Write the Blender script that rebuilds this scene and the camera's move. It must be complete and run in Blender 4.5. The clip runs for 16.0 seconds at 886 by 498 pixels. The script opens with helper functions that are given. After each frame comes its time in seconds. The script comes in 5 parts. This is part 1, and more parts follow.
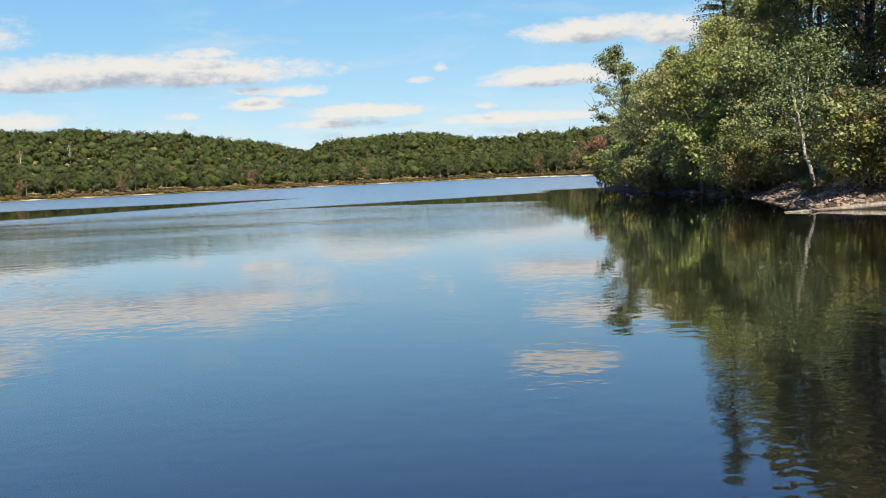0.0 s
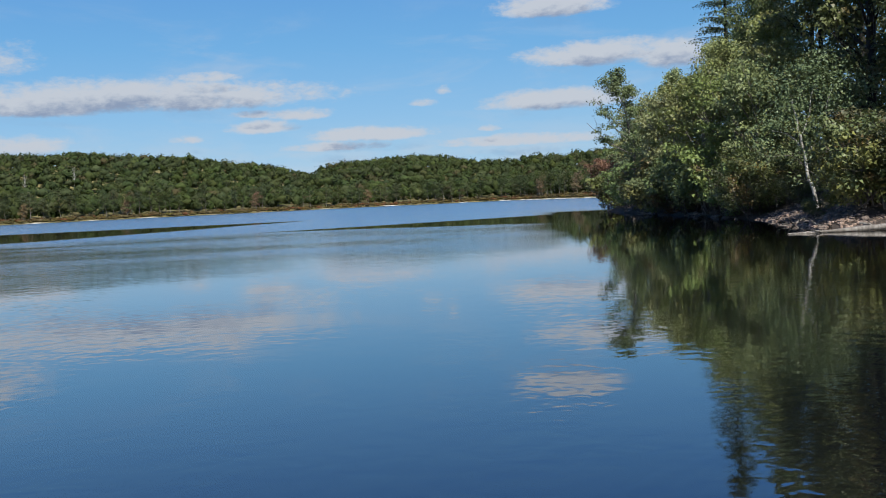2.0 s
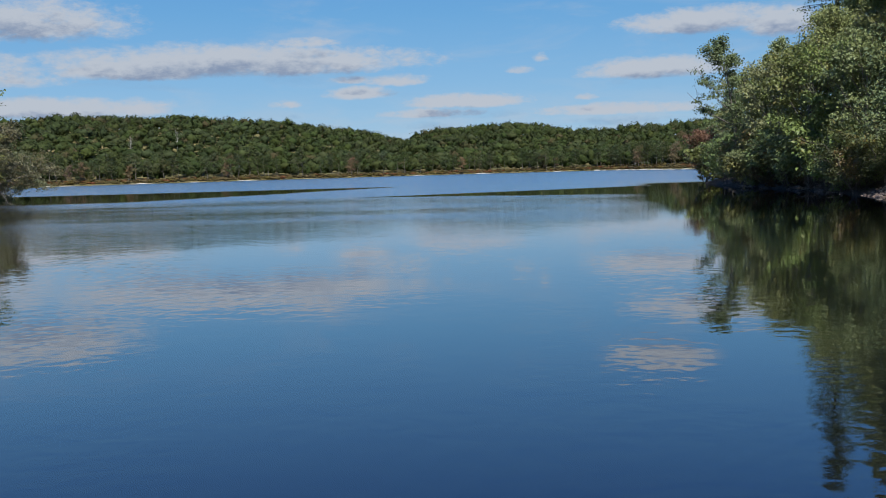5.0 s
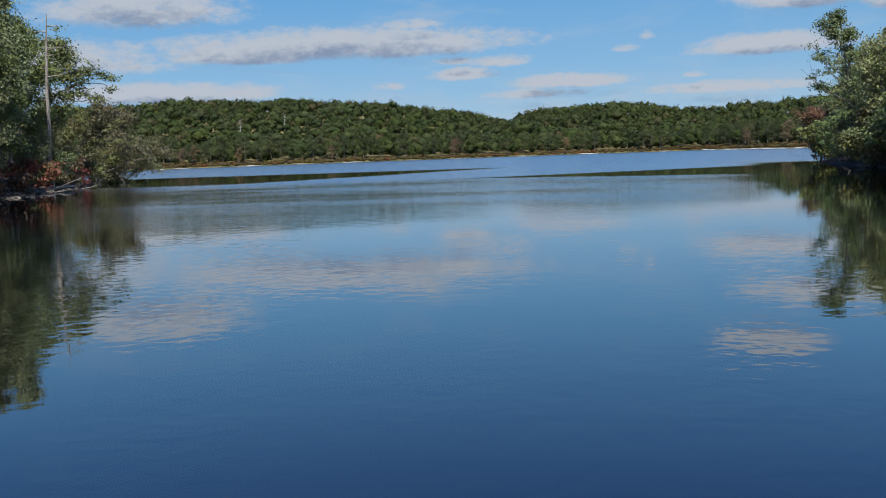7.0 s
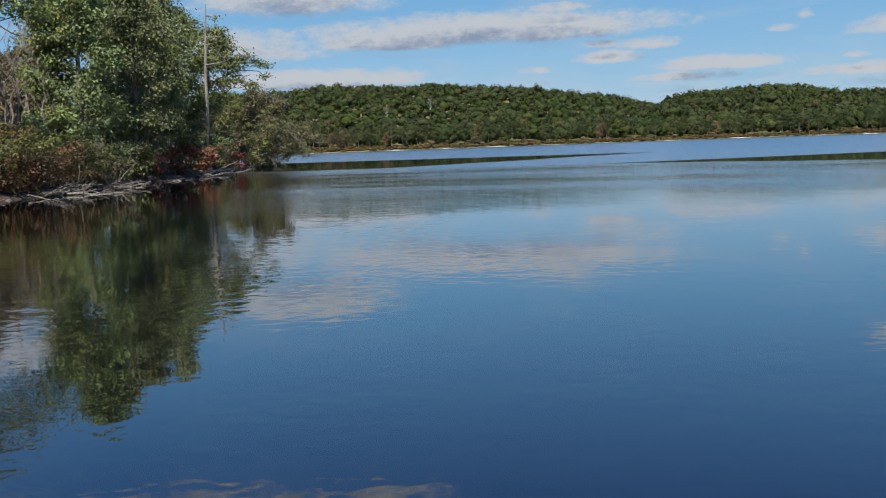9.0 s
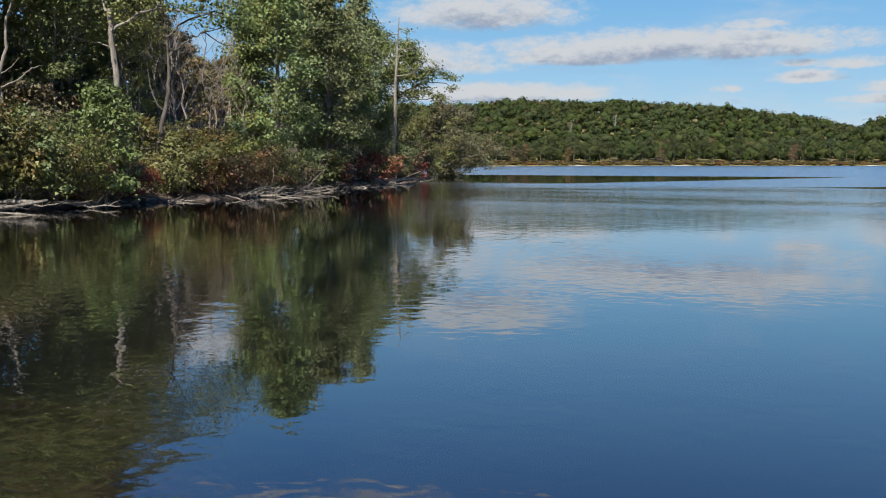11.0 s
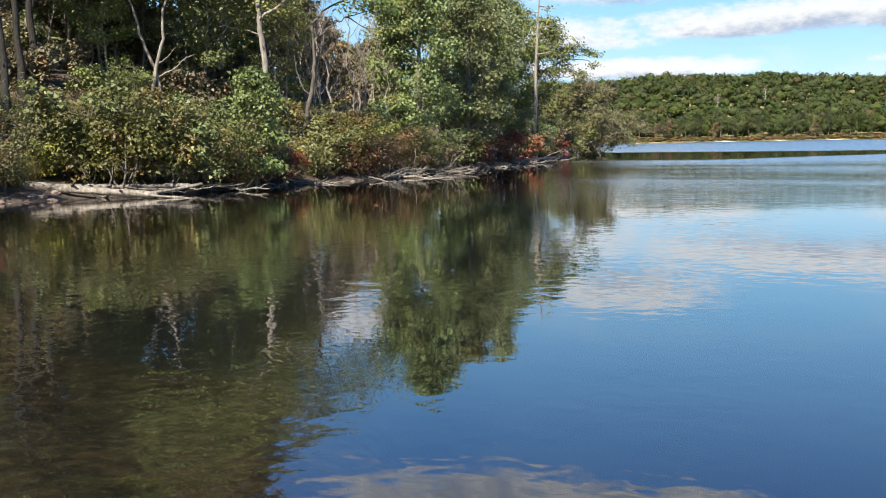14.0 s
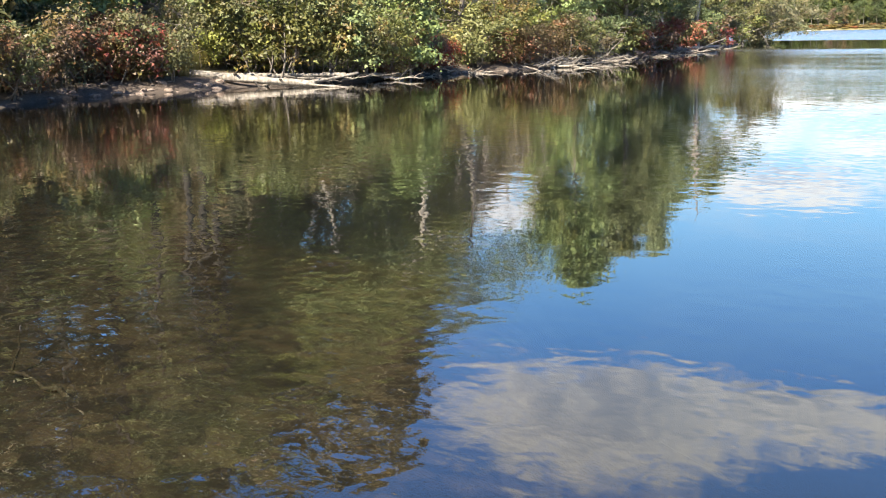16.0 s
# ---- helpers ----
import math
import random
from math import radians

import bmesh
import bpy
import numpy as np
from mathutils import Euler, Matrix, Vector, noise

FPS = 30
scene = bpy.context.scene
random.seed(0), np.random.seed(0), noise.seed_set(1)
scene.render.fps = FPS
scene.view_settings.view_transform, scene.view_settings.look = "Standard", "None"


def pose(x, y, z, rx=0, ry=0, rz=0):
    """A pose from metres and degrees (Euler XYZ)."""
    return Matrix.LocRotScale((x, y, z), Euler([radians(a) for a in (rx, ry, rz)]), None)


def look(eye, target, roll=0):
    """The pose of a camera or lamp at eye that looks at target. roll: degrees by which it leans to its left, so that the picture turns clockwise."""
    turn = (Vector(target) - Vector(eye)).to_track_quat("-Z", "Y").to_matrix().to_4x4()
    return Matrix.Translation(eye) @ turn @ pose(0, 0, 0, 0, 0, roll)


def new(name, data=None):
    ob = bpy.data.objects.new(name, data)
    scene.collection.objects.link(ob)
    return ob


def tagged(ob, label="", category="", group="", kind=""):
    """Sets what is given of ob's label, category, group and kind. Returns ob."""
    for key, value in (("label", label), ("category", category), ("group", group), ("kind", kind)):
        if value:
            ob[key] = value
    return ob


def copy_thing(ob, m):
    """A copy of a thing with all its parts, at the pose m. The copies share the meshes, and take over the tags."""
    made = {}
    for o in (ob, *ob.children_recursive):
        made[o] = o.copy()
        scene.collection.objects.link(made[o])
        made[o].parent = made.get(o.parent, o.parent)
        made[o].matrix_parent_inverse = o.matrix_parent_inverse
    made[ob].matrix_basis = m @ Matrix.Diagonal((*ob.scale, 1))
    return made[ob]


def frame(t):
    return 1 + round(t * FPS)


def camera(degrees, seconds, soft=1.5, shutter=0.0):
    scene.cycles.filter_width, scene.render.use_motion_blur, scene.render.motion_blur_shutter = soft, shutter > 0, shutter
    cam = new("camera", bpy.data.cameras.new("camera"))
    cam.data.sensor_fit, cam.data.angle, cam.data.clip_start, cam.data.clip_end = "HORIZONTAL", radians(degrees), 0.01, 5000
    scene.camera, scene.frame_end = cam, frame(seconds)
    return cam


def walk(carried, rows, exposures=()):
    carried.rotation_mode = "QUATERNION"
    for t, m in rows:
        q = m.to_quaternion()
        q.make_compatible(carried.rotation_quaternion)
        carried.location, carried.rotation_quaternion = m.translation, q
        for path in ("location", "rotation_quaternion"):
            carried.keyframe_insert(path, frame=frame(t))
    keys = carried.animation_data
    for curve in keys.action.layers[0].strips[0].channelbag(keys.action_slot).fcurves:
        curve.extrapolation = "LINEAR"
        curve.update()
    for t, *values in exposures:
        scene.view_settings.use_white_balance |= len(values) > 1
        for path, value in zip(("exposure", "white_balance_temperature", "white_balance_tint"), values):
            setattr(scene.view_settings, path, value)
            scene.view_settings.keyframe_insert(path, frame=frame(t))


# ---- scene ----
cam = camera(48.05, 16.0, soft=1.0)
EYE = 1.6
EXPOSURES = [  # seconds, stops, kelvin, tint
    (0.0, 1.19, 7000, 10), (0.5, 1.36, 6700, 10), (1.0, 1.44, 6350, 10), (1.5, 0.99, 5950, 10), (3.0, 0.54, 5800, 10), (5.5, 0.52, 5750, 10), (7.0, 0.50, 5750, 10), (9.0, 0.58, 6000, 10),
    (10.0, 0.58, 6050, 10), (12.5, 1.35, 6480, 10), (14.5, 1.46, 6520, 10), (15.0, 1.55, 6640, 10), (16.0, 2.24, 6750, 10)]
PATH = [  # seconds, yaw, pitch, roll
    (0, 0.013, -4.075, 2.616), (0.5, -0.421, -4.002, 2.612), (1, 0.045, -3.087, 2.461), (1.5, 0.110, -2.530, 2.586),
    (2, 0.193, -2.777, 2.725), (2.5, 1.087, -3.071, 2.029), (3, 1.411, -3.256, 2.018), (3.2, 1.587, -3.201, 1.892),
    (5.3, 6.212, -4.481, 1.783), (5.5, 6.592, -4.393, 1.860), (6, 8.079, -4.531, 1.547), (6.5, 9.571, -5.079, 1.835),
    (7, 11.518, -5.332, 1.980), (7.5, 14.138, -5.849, 2.020), (8, 16.422, -6.607, 2.314), (8.5, 17.723, -6.015, 2.271),
    (9, 19.782, -5.930, 2.020), (9.5, 24.351, -6.316, 1.279), (10, 26.292, -6.054, 0.838), (10.2, 27.119, -5.862, 0.472),
    (12.3, 32.640, -3.201, 0.616), (12.5, 32.642, -3.003, 0.586), (13, 32.776, -3.843, 0.753), (13.5, 35.068, -4.875, 1.086),
    (14, 38.260, -6.057, 1.022), (14.5, 39.837, -6.856, 0.564), (15, 41.796, -7.686, 1.127), (15.5, 44.892, -10.299, 1.101),
    (16, 47.035, -12.154, 1.202),
]
walk(cam, [(t, pose(0, 0, EYE, 90 + p, r, w)) for t, w, p, r in PATH], EXPOSURES)

# ---- world, sun ----
SUN_EL, SUN_AZ = 50.0, 198.0        # azimuth to the left of straight ahead
sun = new("sun", bpy.data.lights.new("sun", "SUN"))
sun.data.energy, sun.data.angle, sun.data.color = 5.0, radians(0.53), (1.0, 0.94, 0.82)
sd = Vector((-math.sin(radians(SUN_AZ)) * math.cos(radians(SUN_EL)), math.cos(radians(SUN_AZ)) * math.cos(radians(SUN_EL)), math.sin(radians(SUN_EL))))
sun.matrix_world = look(sd * 50, (0, 0, 0))

CLOUDS = [  # azimuth to the left, elevation, half width, half height (degrees), weight
    (-6.5, 10.5, 3.0, 0.9, 1.0), (-9.0, 7.7, 4.2, 0.9, 1.0), (-13.2, 7.4, 2.2, 1.1, 0.9), (-6.6, 5.3, 4.0, 0.75, 1.0),
    (1.1, 5.6, 0.95, 0.35, 0.35), (-0.1, 6.25, 0.55, 0.5, 0.2), (17.0, 6.25, 10.0, 1.1, 1.0), (22.5, 5.9, 4.8, 0.8, 1.05),
    (17.0, 6.9, 3.0, 0.5, 0.7), (28.0, 8.2, 5.6, 1.45, 0.85), (43.6, 9.6, 3.0, 1.7, 0.8), (13.2, 7.4, 2.2, 0.55, 0.5), (8.0, 5.2, 2.2, 0.5, 0.5), (10.2, 4.5, 2.1, 0.5, 0.8),
    (4.0, 3.9, 3.6, 0.55, 0.9), (6.2, 3.3, 3.2, 0.4, 0.7), (-4.5, 3.2, 5.0, 0.5, 0.75), (-2.6, 4.0, 0.9, 0.35, 0.5), (10.6, 5.3, 1.8, 0.35, 0.45), (14.5, 4.0, 1.2, 0.4, 0.4), (27.0, 3.8, 7.0, 0.75, 0.95), (31.0, 5.6, 5.2, 1.3, 0.7),
    (37.5, 21.0, 9.5, 4.6, 0.95), (27.0, 20.5, 7.5, 2.6, 0.8)]


def nodes(tree):
    """Short ways to add nodes to a tree."""
    def n(kind, **kw):
        x = tree.nodes.new(kind)
        for k, v in kw.items():
            if k == "op":
                x.operation = v
            elif k == "blend":
                x.blend_type = v
            elif k == "dtype":
                x.data_type = v
            elif k == "clamp":
                x.use_clamp = v
        return x

    def put(sock, v):
        if isinstance(v, (int, float, tuple, list)):
            sock.default_value = v
        else:
            tree.links.new(v, sock)

    def m(op, a, b=0.0, c=0.0, clamp=False):
        x = n("ShaderNodeMath", op=op, clamp=clamp)
        put(x.inputs[0], a), put(x.inputs[1], b), put(x.inputs[2], c)
        return x.outputs[0]

    def smooth(v, lo, hi, a=0.0, b=1.0):
        x = n("ShaderNodeMapRange")
        x.interpolation_type = "SMOOTHSTEP"
        put(x.inputs[0], v), put(x.inputs[1], lo), put(x.inputs[2], hi), put(x.inputs[3], a), put(x.inputs[4], b)
        return x.outputs[0]

    def mix(f, a, b, blend="MIX"):
        x = n("ShaderNodeMix", dtype="RGBA", blend=blend)
        put(x.inputs[0], f), put(x.inputs[6], a), put(x.inputs[7], b)
        return x.outputs[2]

    def noise_at(vec, scale, detail=4.0, rough=0.55, dist=0.0):
        x = n("ShaderNodeTexNoise")
        if vec is not None:
            put(x.inputs["Vector"], vec)
        put(x.inputs["Scale"], scale), put(x.inputs["Detail"], detail), put(x.inputs["Roughness"], rough), put(x.inputs["Distortion"], dist)
        return x.outputs[0]
    return n, put, m, smooth, mix, noise_at


def cloud_group():
    g = bpy.data.node_groups.new("cloud_cover", "ShaderNodeTree")
    g.interface.new_socket("az", in_out="INPUT", socket_type="NodeSocketFloat")
    g.interface.new_socket("el", in_out="INPUT", socket_type="NodeSocketFloat")
    g.interface.new_socket("cover", in_out="OUTPUT", socket_type="NodeSocketFloat")
    n, put, m, smooth, mix, noise_at = nodes(g)
    i, o = n("NodeGroupInput"), n("NodeGroupOutput")
    az, el = i.outputs[0], i.outputs[1]
    v = n("ShaderNodeCombineXYZ")
    put(v.inputs[0], m("MULTIPLY", az, 0.52)), put(v.inputs[1], m("MULTIPLY", el, 1.1))
    big = noise_at(v.outputs[0], 1.0, 5.0, 0.55)
    fine = noise_at(v.outputs[0], 3.6, 5.0, 0.62, 0.3)
    total = -3.0
    for a0, e0, w, h, k in CLOUDS:
        a = m("MULTIPLY", m("SUBTRACT", az, a0), 1 / w)
        d = m("MULTIPLY", m("SUBTRACT", el, e0), 1 / h)
        d = m("MAXIMUM", d, m("MULTIPLY", d, -1.9))
        q = m("SUBTRACT", k, m("ADD", m("MULTIPLY", a, a), m("MULTIPLY", d, d)))
        total = m("MAXIMUM", total, q)
    total = m("ADD", total, m("MULTIPLY", m("SUBTRACT", big, 0.47), 2.0))
    total = m("ADD", total, m("MULTIPLY", m("SUBTRACT", fine, 0.5), 1.2))
    put(o.inputs[0], total)
    return g


def make_world():
    w = bpy.data.worlds.new("sky")
    scene.world = w
    w.use_nodes = True
    t = w.node_tree
    t.nodes.clear()
    n, put, m, smooth, mix, noise_at = nodes(t)
    sky = n("ShaderNodeTexSky")
    sky.sky_type = "NISHITA"
    sky.sun_disc = False
    sky.sun_elevation, sky.sun_rotation = radians(SUN_EL), radians(-SUN_AZ)
    sky.altitude, sky.air_density, sky.dust_density, sky.ozone_density = 300, 1.0, 0.2, 3.0
    bg = n("ShaderNodeBackground")
    put(bg.inputs[0], sky.outputs[0]), put(bg.inputs[1], 0.050)
    co = n("ShaderNodeTexCoord")
    sep = n("ShaderNodeSeparateXYZ")
    put(sep.inputs[0], co.outputs["Generated"])
    az = m("MULTIPLY", m("ARCTAN2", m("MULTIPLY", sep.outputs[0], -1.0), sep.outputs[1]), 180 / math.pi)
    el = m("MULTIPLY", m("ARCSINE", sep.outputs[2]), 180 / math.pi)
    g = cloud_group()
    c1 = n("ShaderNodeGroup")
    c1.node_tree = g
    put(c1.inputs[0], az), put(c1.inputs[1], el)
    c2 = n("ShaderNodeGroup")
    c2.node_tree = g
    put(c2.inputs[0], m("ADD", az, 0.15)), put(c2.inputs[1], m("ADD", el, 0.68))
    cover = smooth(c1.outputs[0], -0.55, 0.75, 0.0, 0.95)
    streaks = n("ShaderNodeCombineXYZ")
    put(streaks.inputs[0], m("MULTIPLY", az, 0.11)), put(streaks.inputs[1], m("MULTIPLY", el, 0.42))
    wisp = m("MULTIPLY", smooth(noise_at(streaks.outputs[0], 1.0, 5.0, 0.6, 0.4), 0.48, 0.76, 0.0, 0.34), smooth(el, 8.0, 13.0, 1.0, 0.0))
    low_haze = m("MULTIPLY", smooth(el, 2.2, 5.2, 1.0, 0.0), smooth(noise_at(streaks.outputs[0], 2.2, 3.0), 0.35, 0.65, 0.08, 0.45))
    cover = m("MAXIMUM", cover, m("MAXIMUM", wisp, low_haze))
    deep = smooth(c2.outputs[0], 0.05, 1.3)
    col = mix(deep, (0.99, 0.99, 0.985, 1), (0.47, 0.545, 0.69, 1))
    cb = n("ShaderNodeBackground")
    put(cb.inputs[0], col), put(cb.inputs[1], 0.375)
    veil = 0.75                                                # clear autumn air: pale blue low down, deep blue above
    ramp = n("ShaderNodeValToRGB")
    put(ramp.inputs[0], m("MULTIPLY", el, 1 / 60.0))
    for pos_, c in ((0.05, (0.42, 0.71, 0.955, 1)), (0.15, (0.225, 0.565, 0.925, 1)), (0.33, (0.066, 0.285, 0.82, 1))):
        e = ramp.color_ramp.elements.new(pos_)
        e.color = c
    ramp.color_ramp.elements[0].color = (0.53, 0.79, 1.0, 1)
    ramp.color_ramp.elements[-1].color = (0.05, 0.22, 0.70, 1)
    hb = n("ShaderNodeBackground")
    put(hb.inputs[0], ramp.outputs[0]), put(hb.inputs[1], 0.485)
    s1, s2 = n("ShaderNodeMixShader"), n("ShaderNodeMixShader")
    put(s1.inputs[0], veil), put(s1.inputs[1], bg.outputs[0]), put(s1.inputs[2], hb.outputs[0])
    put(s2.inputs[0], cover), put(s2.inputs[1], s1.outputs[0]), put(s2.inputs[2], cb.outputs[0])
    out = n("ShaderNodeOutputWorld")
    put(out.inputs[0], s2.outputs[0])


make_world()


# ---- materials ----
def material(name):
    mt = bpy.data.materials.new(name)
    mt.use_nodes = True
    t = mt.node_tree
    t.nodes.clear()
    k = nodes(t)
    out = k[0]("ShaderNodeOutputMaterial")
    return mt, t, out, k


def principled(k, out, color, rough=0.8, bump=None, strength=0.3, dist=0.05):
    n, put = k[0], k[1]
    p = n("ShaderNodeBsdfPrincipled")
    put(p.inputs["Base Color"], color), put(p.inputs["Roughness"], rough)
    p.inputs["Specular IOR Level"].default_value = 0.3
    if bump is not None:
        b = n("ShaderNodeBump")
        put(b.inputs["Height"], bump), put(b.inputs["Strength"], strength), put(b.inputs["Distance"], dist)
        put(p.inputs["Normal"], b.outputs[0])
    if out is not None:
        put(out.inputs[0], p.outputs[0])
    return p


def leaf_material(name, dark, light, odd=None, odd_share=0.0, through_light=0.16, far=False):
    """Leaves: dark to light from leaf to leaf and plant to plant, a share of them turned."""
    mt, t, out, k = material(name)
    n, put, m, smooth, mix, noise_at = k
    geo, info = n("ShaderNodeNewGeometry"), n("ShaderNodeObjectInfo")
    rnd = geo.outputs["Random Per Island"]
    patch = noise_at(geo.outputs["Position"], 0.12 if far else 0.55, 3.0)
    f = m("ADD", m("MULTIPLY", rnd, 0.45), m("MULTIPLY", smooth(patch, 0.3, 0.7), 0.55))
    col = mix(f, (*dark, 1), (*light, 1))
    hsv = n("ShaderNodeHueSaturation")
    if far:
        at = n("ShaderNodeAttribute")
        at.attribute_name = "tint"
        one = at.outputs["Fac"]
    else:
        one = info.outputs["Random"]
    put(hsv.inputs["Hue"], m("ADD", 0.462, m("MULTIPLY", one, 0.042)))
    put(hsv.inputs["Saturation"], m("ADD", 0.84, m("MULTIPLY", m("FRACT", m("MULTIPLY", one, 7.3)), 0.26)))
    put(hsv.inputs["Value"], m("ADD", 0.75, m("MULTIPLY", m("FRACT", m("MULTIPLY", one, 3.7)), 0.5)))
    put(hsv.inputs["Color"], col)
    col = hsv.outputs[0]
    if odd:
        if far:
            gate = smooth(one, 1.0 - odd_share, 1.0 - odd_share + 0.04)
        else:
            gate = smooth(noise_at(geo.outputs["Position"], 0.8, 2.0), 0.62 - odd_share * 0.4, 0.72 - odd_share * 0.4)
        gate = m("MULTIPLY", gate, m("ADD", 0.45, m("MULTIPLY", rnd, 0.55)))
        col = mix(gate, col, (*odd, 1))
    if far:
        grain = noise_at(geo.outputs["Position"], 1.1, 4.0, 0.65)
        broad = noise_at(geo.outputs["Position"], 0.42, 3.0, 0.6)
        col = mix(smooth(m("ADD", m("MULTIPLY", grain, 0.6), m("MULTIPLY", broad, 0.4)), 0.40, 0.58), mix(0.12, col, (0.012, 0.020, 0.006, 1)), col)
        p = principled(k, None, col, 0.8, grain, 0.25, 0.4)
        p.inputs["Specular IOR Level"].default_value = 0.08
    else:
        p = principled(k, None, col, 0.5)
        p.inputs["Specular IOR Level"].default_value = 0.25
    tr = n("ShaderNodeBsdfTranslucent")
    put(tr.inputs[0], mix(0.3, col, (0.16, 0.19, 0.04, 1)))
    s = n("ShaderNodeMixShader")
    put(s.inputs[0], through_light), put(s.inputs[1], p.outputs[0]), put(s.inputs[2], tr.outputs[0])
    put(out.inputs[0], s.outputs[0])
    return mt


def bark_material(name, dark, light, scale=6.0, blotch=None):
    mt, t, out, k = material(name)
    n, put, m, smooth, mix, noise_at = k
    co = n("ShaderNodeTexCoord")
    mp = n("ShaderNodeMapping")
    put(mp.inputs["Vector"], co.outputs["Object"])
    mp.inputs["Scale"].default_value = (scale, scale, scale * 0.22)
    grain = noise_at(mp.outputs[0], 2.0, 6.0, 0.65)
    patch = noise_at(co.outputs["Object"], 0.9, 3.0)
    col = mix(smooth(grain, 0.3, 0.7), (*dark, 1), (*light, 1))
    col = mix(m("MULTIPLY", smooth(patch, 0.45, 0.7), 0.6), col, (*(blotch or dark), 1))
    principled(k, out, col, 0.85, grain, 0.7, 0.03)
    return mt


LEAF_GREEN = leaf_material("leaf_green", (0.060, 0.093, 0.028), (0.172, 0.215, 0.069), (0.20, 0.19, 0.045), 0.12)
LEAF_OLIVE = leaf_material("leaf_olive", (0.070, 0.088, 0.027), (0.201, 0.220, 0.072), (0.24, 0.22, 0.06), 0.1)
LEAF_BRIGHT = leaf_material("leaf_bright_green", (0.090, 0.115, 0.037), (0.250, 0.287, 0.097), (0.26, 0.22, 0.07), 0.10)
LEAF_MAPLE = leaf_material("leaf_maple", (0.066, 0.100, 0.032), (0.188, 0.232, 0.080), (0.20, 0.18, 0.05), 0.1)
# crown shade painted into the leaf colour
LEAF_SHADE = leaf_material("leaf_painted_shade", (0.035, 0.048, 0.016), (0.10, 0.115, 0.038), (0.12, 0.08, 0.03), 0.2)
LEAF_DARK = leaf_material("leaf_dark_green", (0.053, 0.076, 0.024), (0.153, 0.181, 0.060), (0.14, 0.13, 0.03), 0.08)
LEAF_SAPLING = leaf_material("leaf_sapling", (0.058, 0.096, 0.034), (0.165, 0.228, 0.082))
LEAF_HEMLOCK = leaf_material("needle_dark_green", (0.040, 0.060, 0.026), (0.112, 0.142, 0.060))
LEAF_PALE = leaf_material("leaf_pale_green", (0.076, 0.108, 0.046), (0.202, 0.250, 0.115), (0.20, 0.19, 0.08), 0.04)
LEAF_YELLOW = leaf_material("leaf_yellow_green", (0.066, 0.086, 0.023), (0.190, 0.214, 0.060), (0.214, 0.160, 0.035), 0.16)
LEAF_SHRUB = leaf_material("leaf_shrub", (0.031, 0.040, 0.012), (0.110, 0.116, 0.034), (0.140, 0.085, 0.028), 0.22)
LEAF_RUST = leaf_material("leaf_rust", (0.052, 0.040, 0.017), (0.135, 0.098, 0.040), (0.150, 0.062, 0.028), 0.25)
LEAF_RED = leaf_material("leaf_red", (0.087, 0.030, 0.015), (0.215, 0.082, 0.037), (0.110, 0.095, 0.025), 0.25)
LEAF_POINT = leaf_material("leaf_pale_olive", (0.070, 0.078, 0.028), (0.170, 0.168, 0.066), (0.17, 0.12, 0.055), 0.18)
LEAF_BROWN = leaf_material("leaf_brown_olive", (0.085, 0.080, 0.034), (0.21, 0.19, 0.085), (0.19, 0.12, 0.055), 0.3)
LEAF_COPPER = leaf_material("leaf_copper", (0.09, 0.060, 0.030), (0.22, 0.15, 0.075), (0.10, 0.11, 0.035), 0.3)
LEAF_FAR = leaf_material("leaf_far", (0.029, 0.043, 0.013), (0.060, 0.080, 0.025), (0.085, 0.062, 0.029), 0.07, 0.22, True)
GRASS = leaf_material("grass_blade", (0.130, 0.130, 0.024), (0.292, 0.275, 0.057), (0.178, 0.122, 0.041), 0.2)
BARK_GREY = bark_material("bark_grey", (0.075, 0.062, 0.050), (0.23, 0.20, 0.165))
# dark knots and sunken wood; on tree trunks the near-black paints in shade
BARK_DARK_AND_SHADED = bark_material("bark_dark_and_shaded", (0.012, 0.010, 0.008), (0.040, 0.033, 0.026))
BARK_PALE = bark_material("bark_pale", (0.24, 0.215, 0.18), (0.50, 0.465, 0.41), 3.0, (0.20, 0.17, 0.14))
BARK_SNAG = bark_material("bark_snag", (0.115, 0.096, 0.076), (0.320, 0.282, 0.236), 4.0, (0.114, 0.095, 0.076))
BARK_LIGHT = bark_material("bark_light", (0.117, 0.099, 0.081), (0.306, 0.270, 0.225), 4.0, (0.090, 0.077, 0.063))
BARK_BLEACHED = bark_material("wood_bleached", (0.086, 0.070, 0.055), (0.24, 0.21, 0.172), 5.0, (0.10, 0.082, 0.063))
BARK_OAK = bark_material("bark_oak", (0.045, 0.037, 0.030), (0.140, 0.118, 0.095))
TWIG = bark_material("twig_bare", (0.125, 0.100, 0.086), (0.300, 0.250, 0.215))


def stone_material(name, dark, light, loose=False):
    mt, t, out, k = material(name)
    n, put, m, smooth, mix, noise_at = k
    co = n("ShaderNodeTexCoord")
    pick = n("ShaderNodeNewGeometry").outputs["Random Per Island"] if loose else n("ShaderNodeObjectInfo").outputs["Random"]
    a = noise_at(co.outputs["Object"], 7.0, 6.0, 0.65)
    col = mix(smooth(a, 0.3, 0.7), (*dark, 1), (*light, 1))
    hsv = n("ShaderNodeHueSaturation")
    put(hsv.inputs["Value"], m("ADD", 0.45, m("MULTIPLY", pick, 0.65)))
    put(hsv.inputs["Color"], col)
    principled(k, out, hsv.outputs[0], 0.85, a, 0.6, 0.04)
    return mt


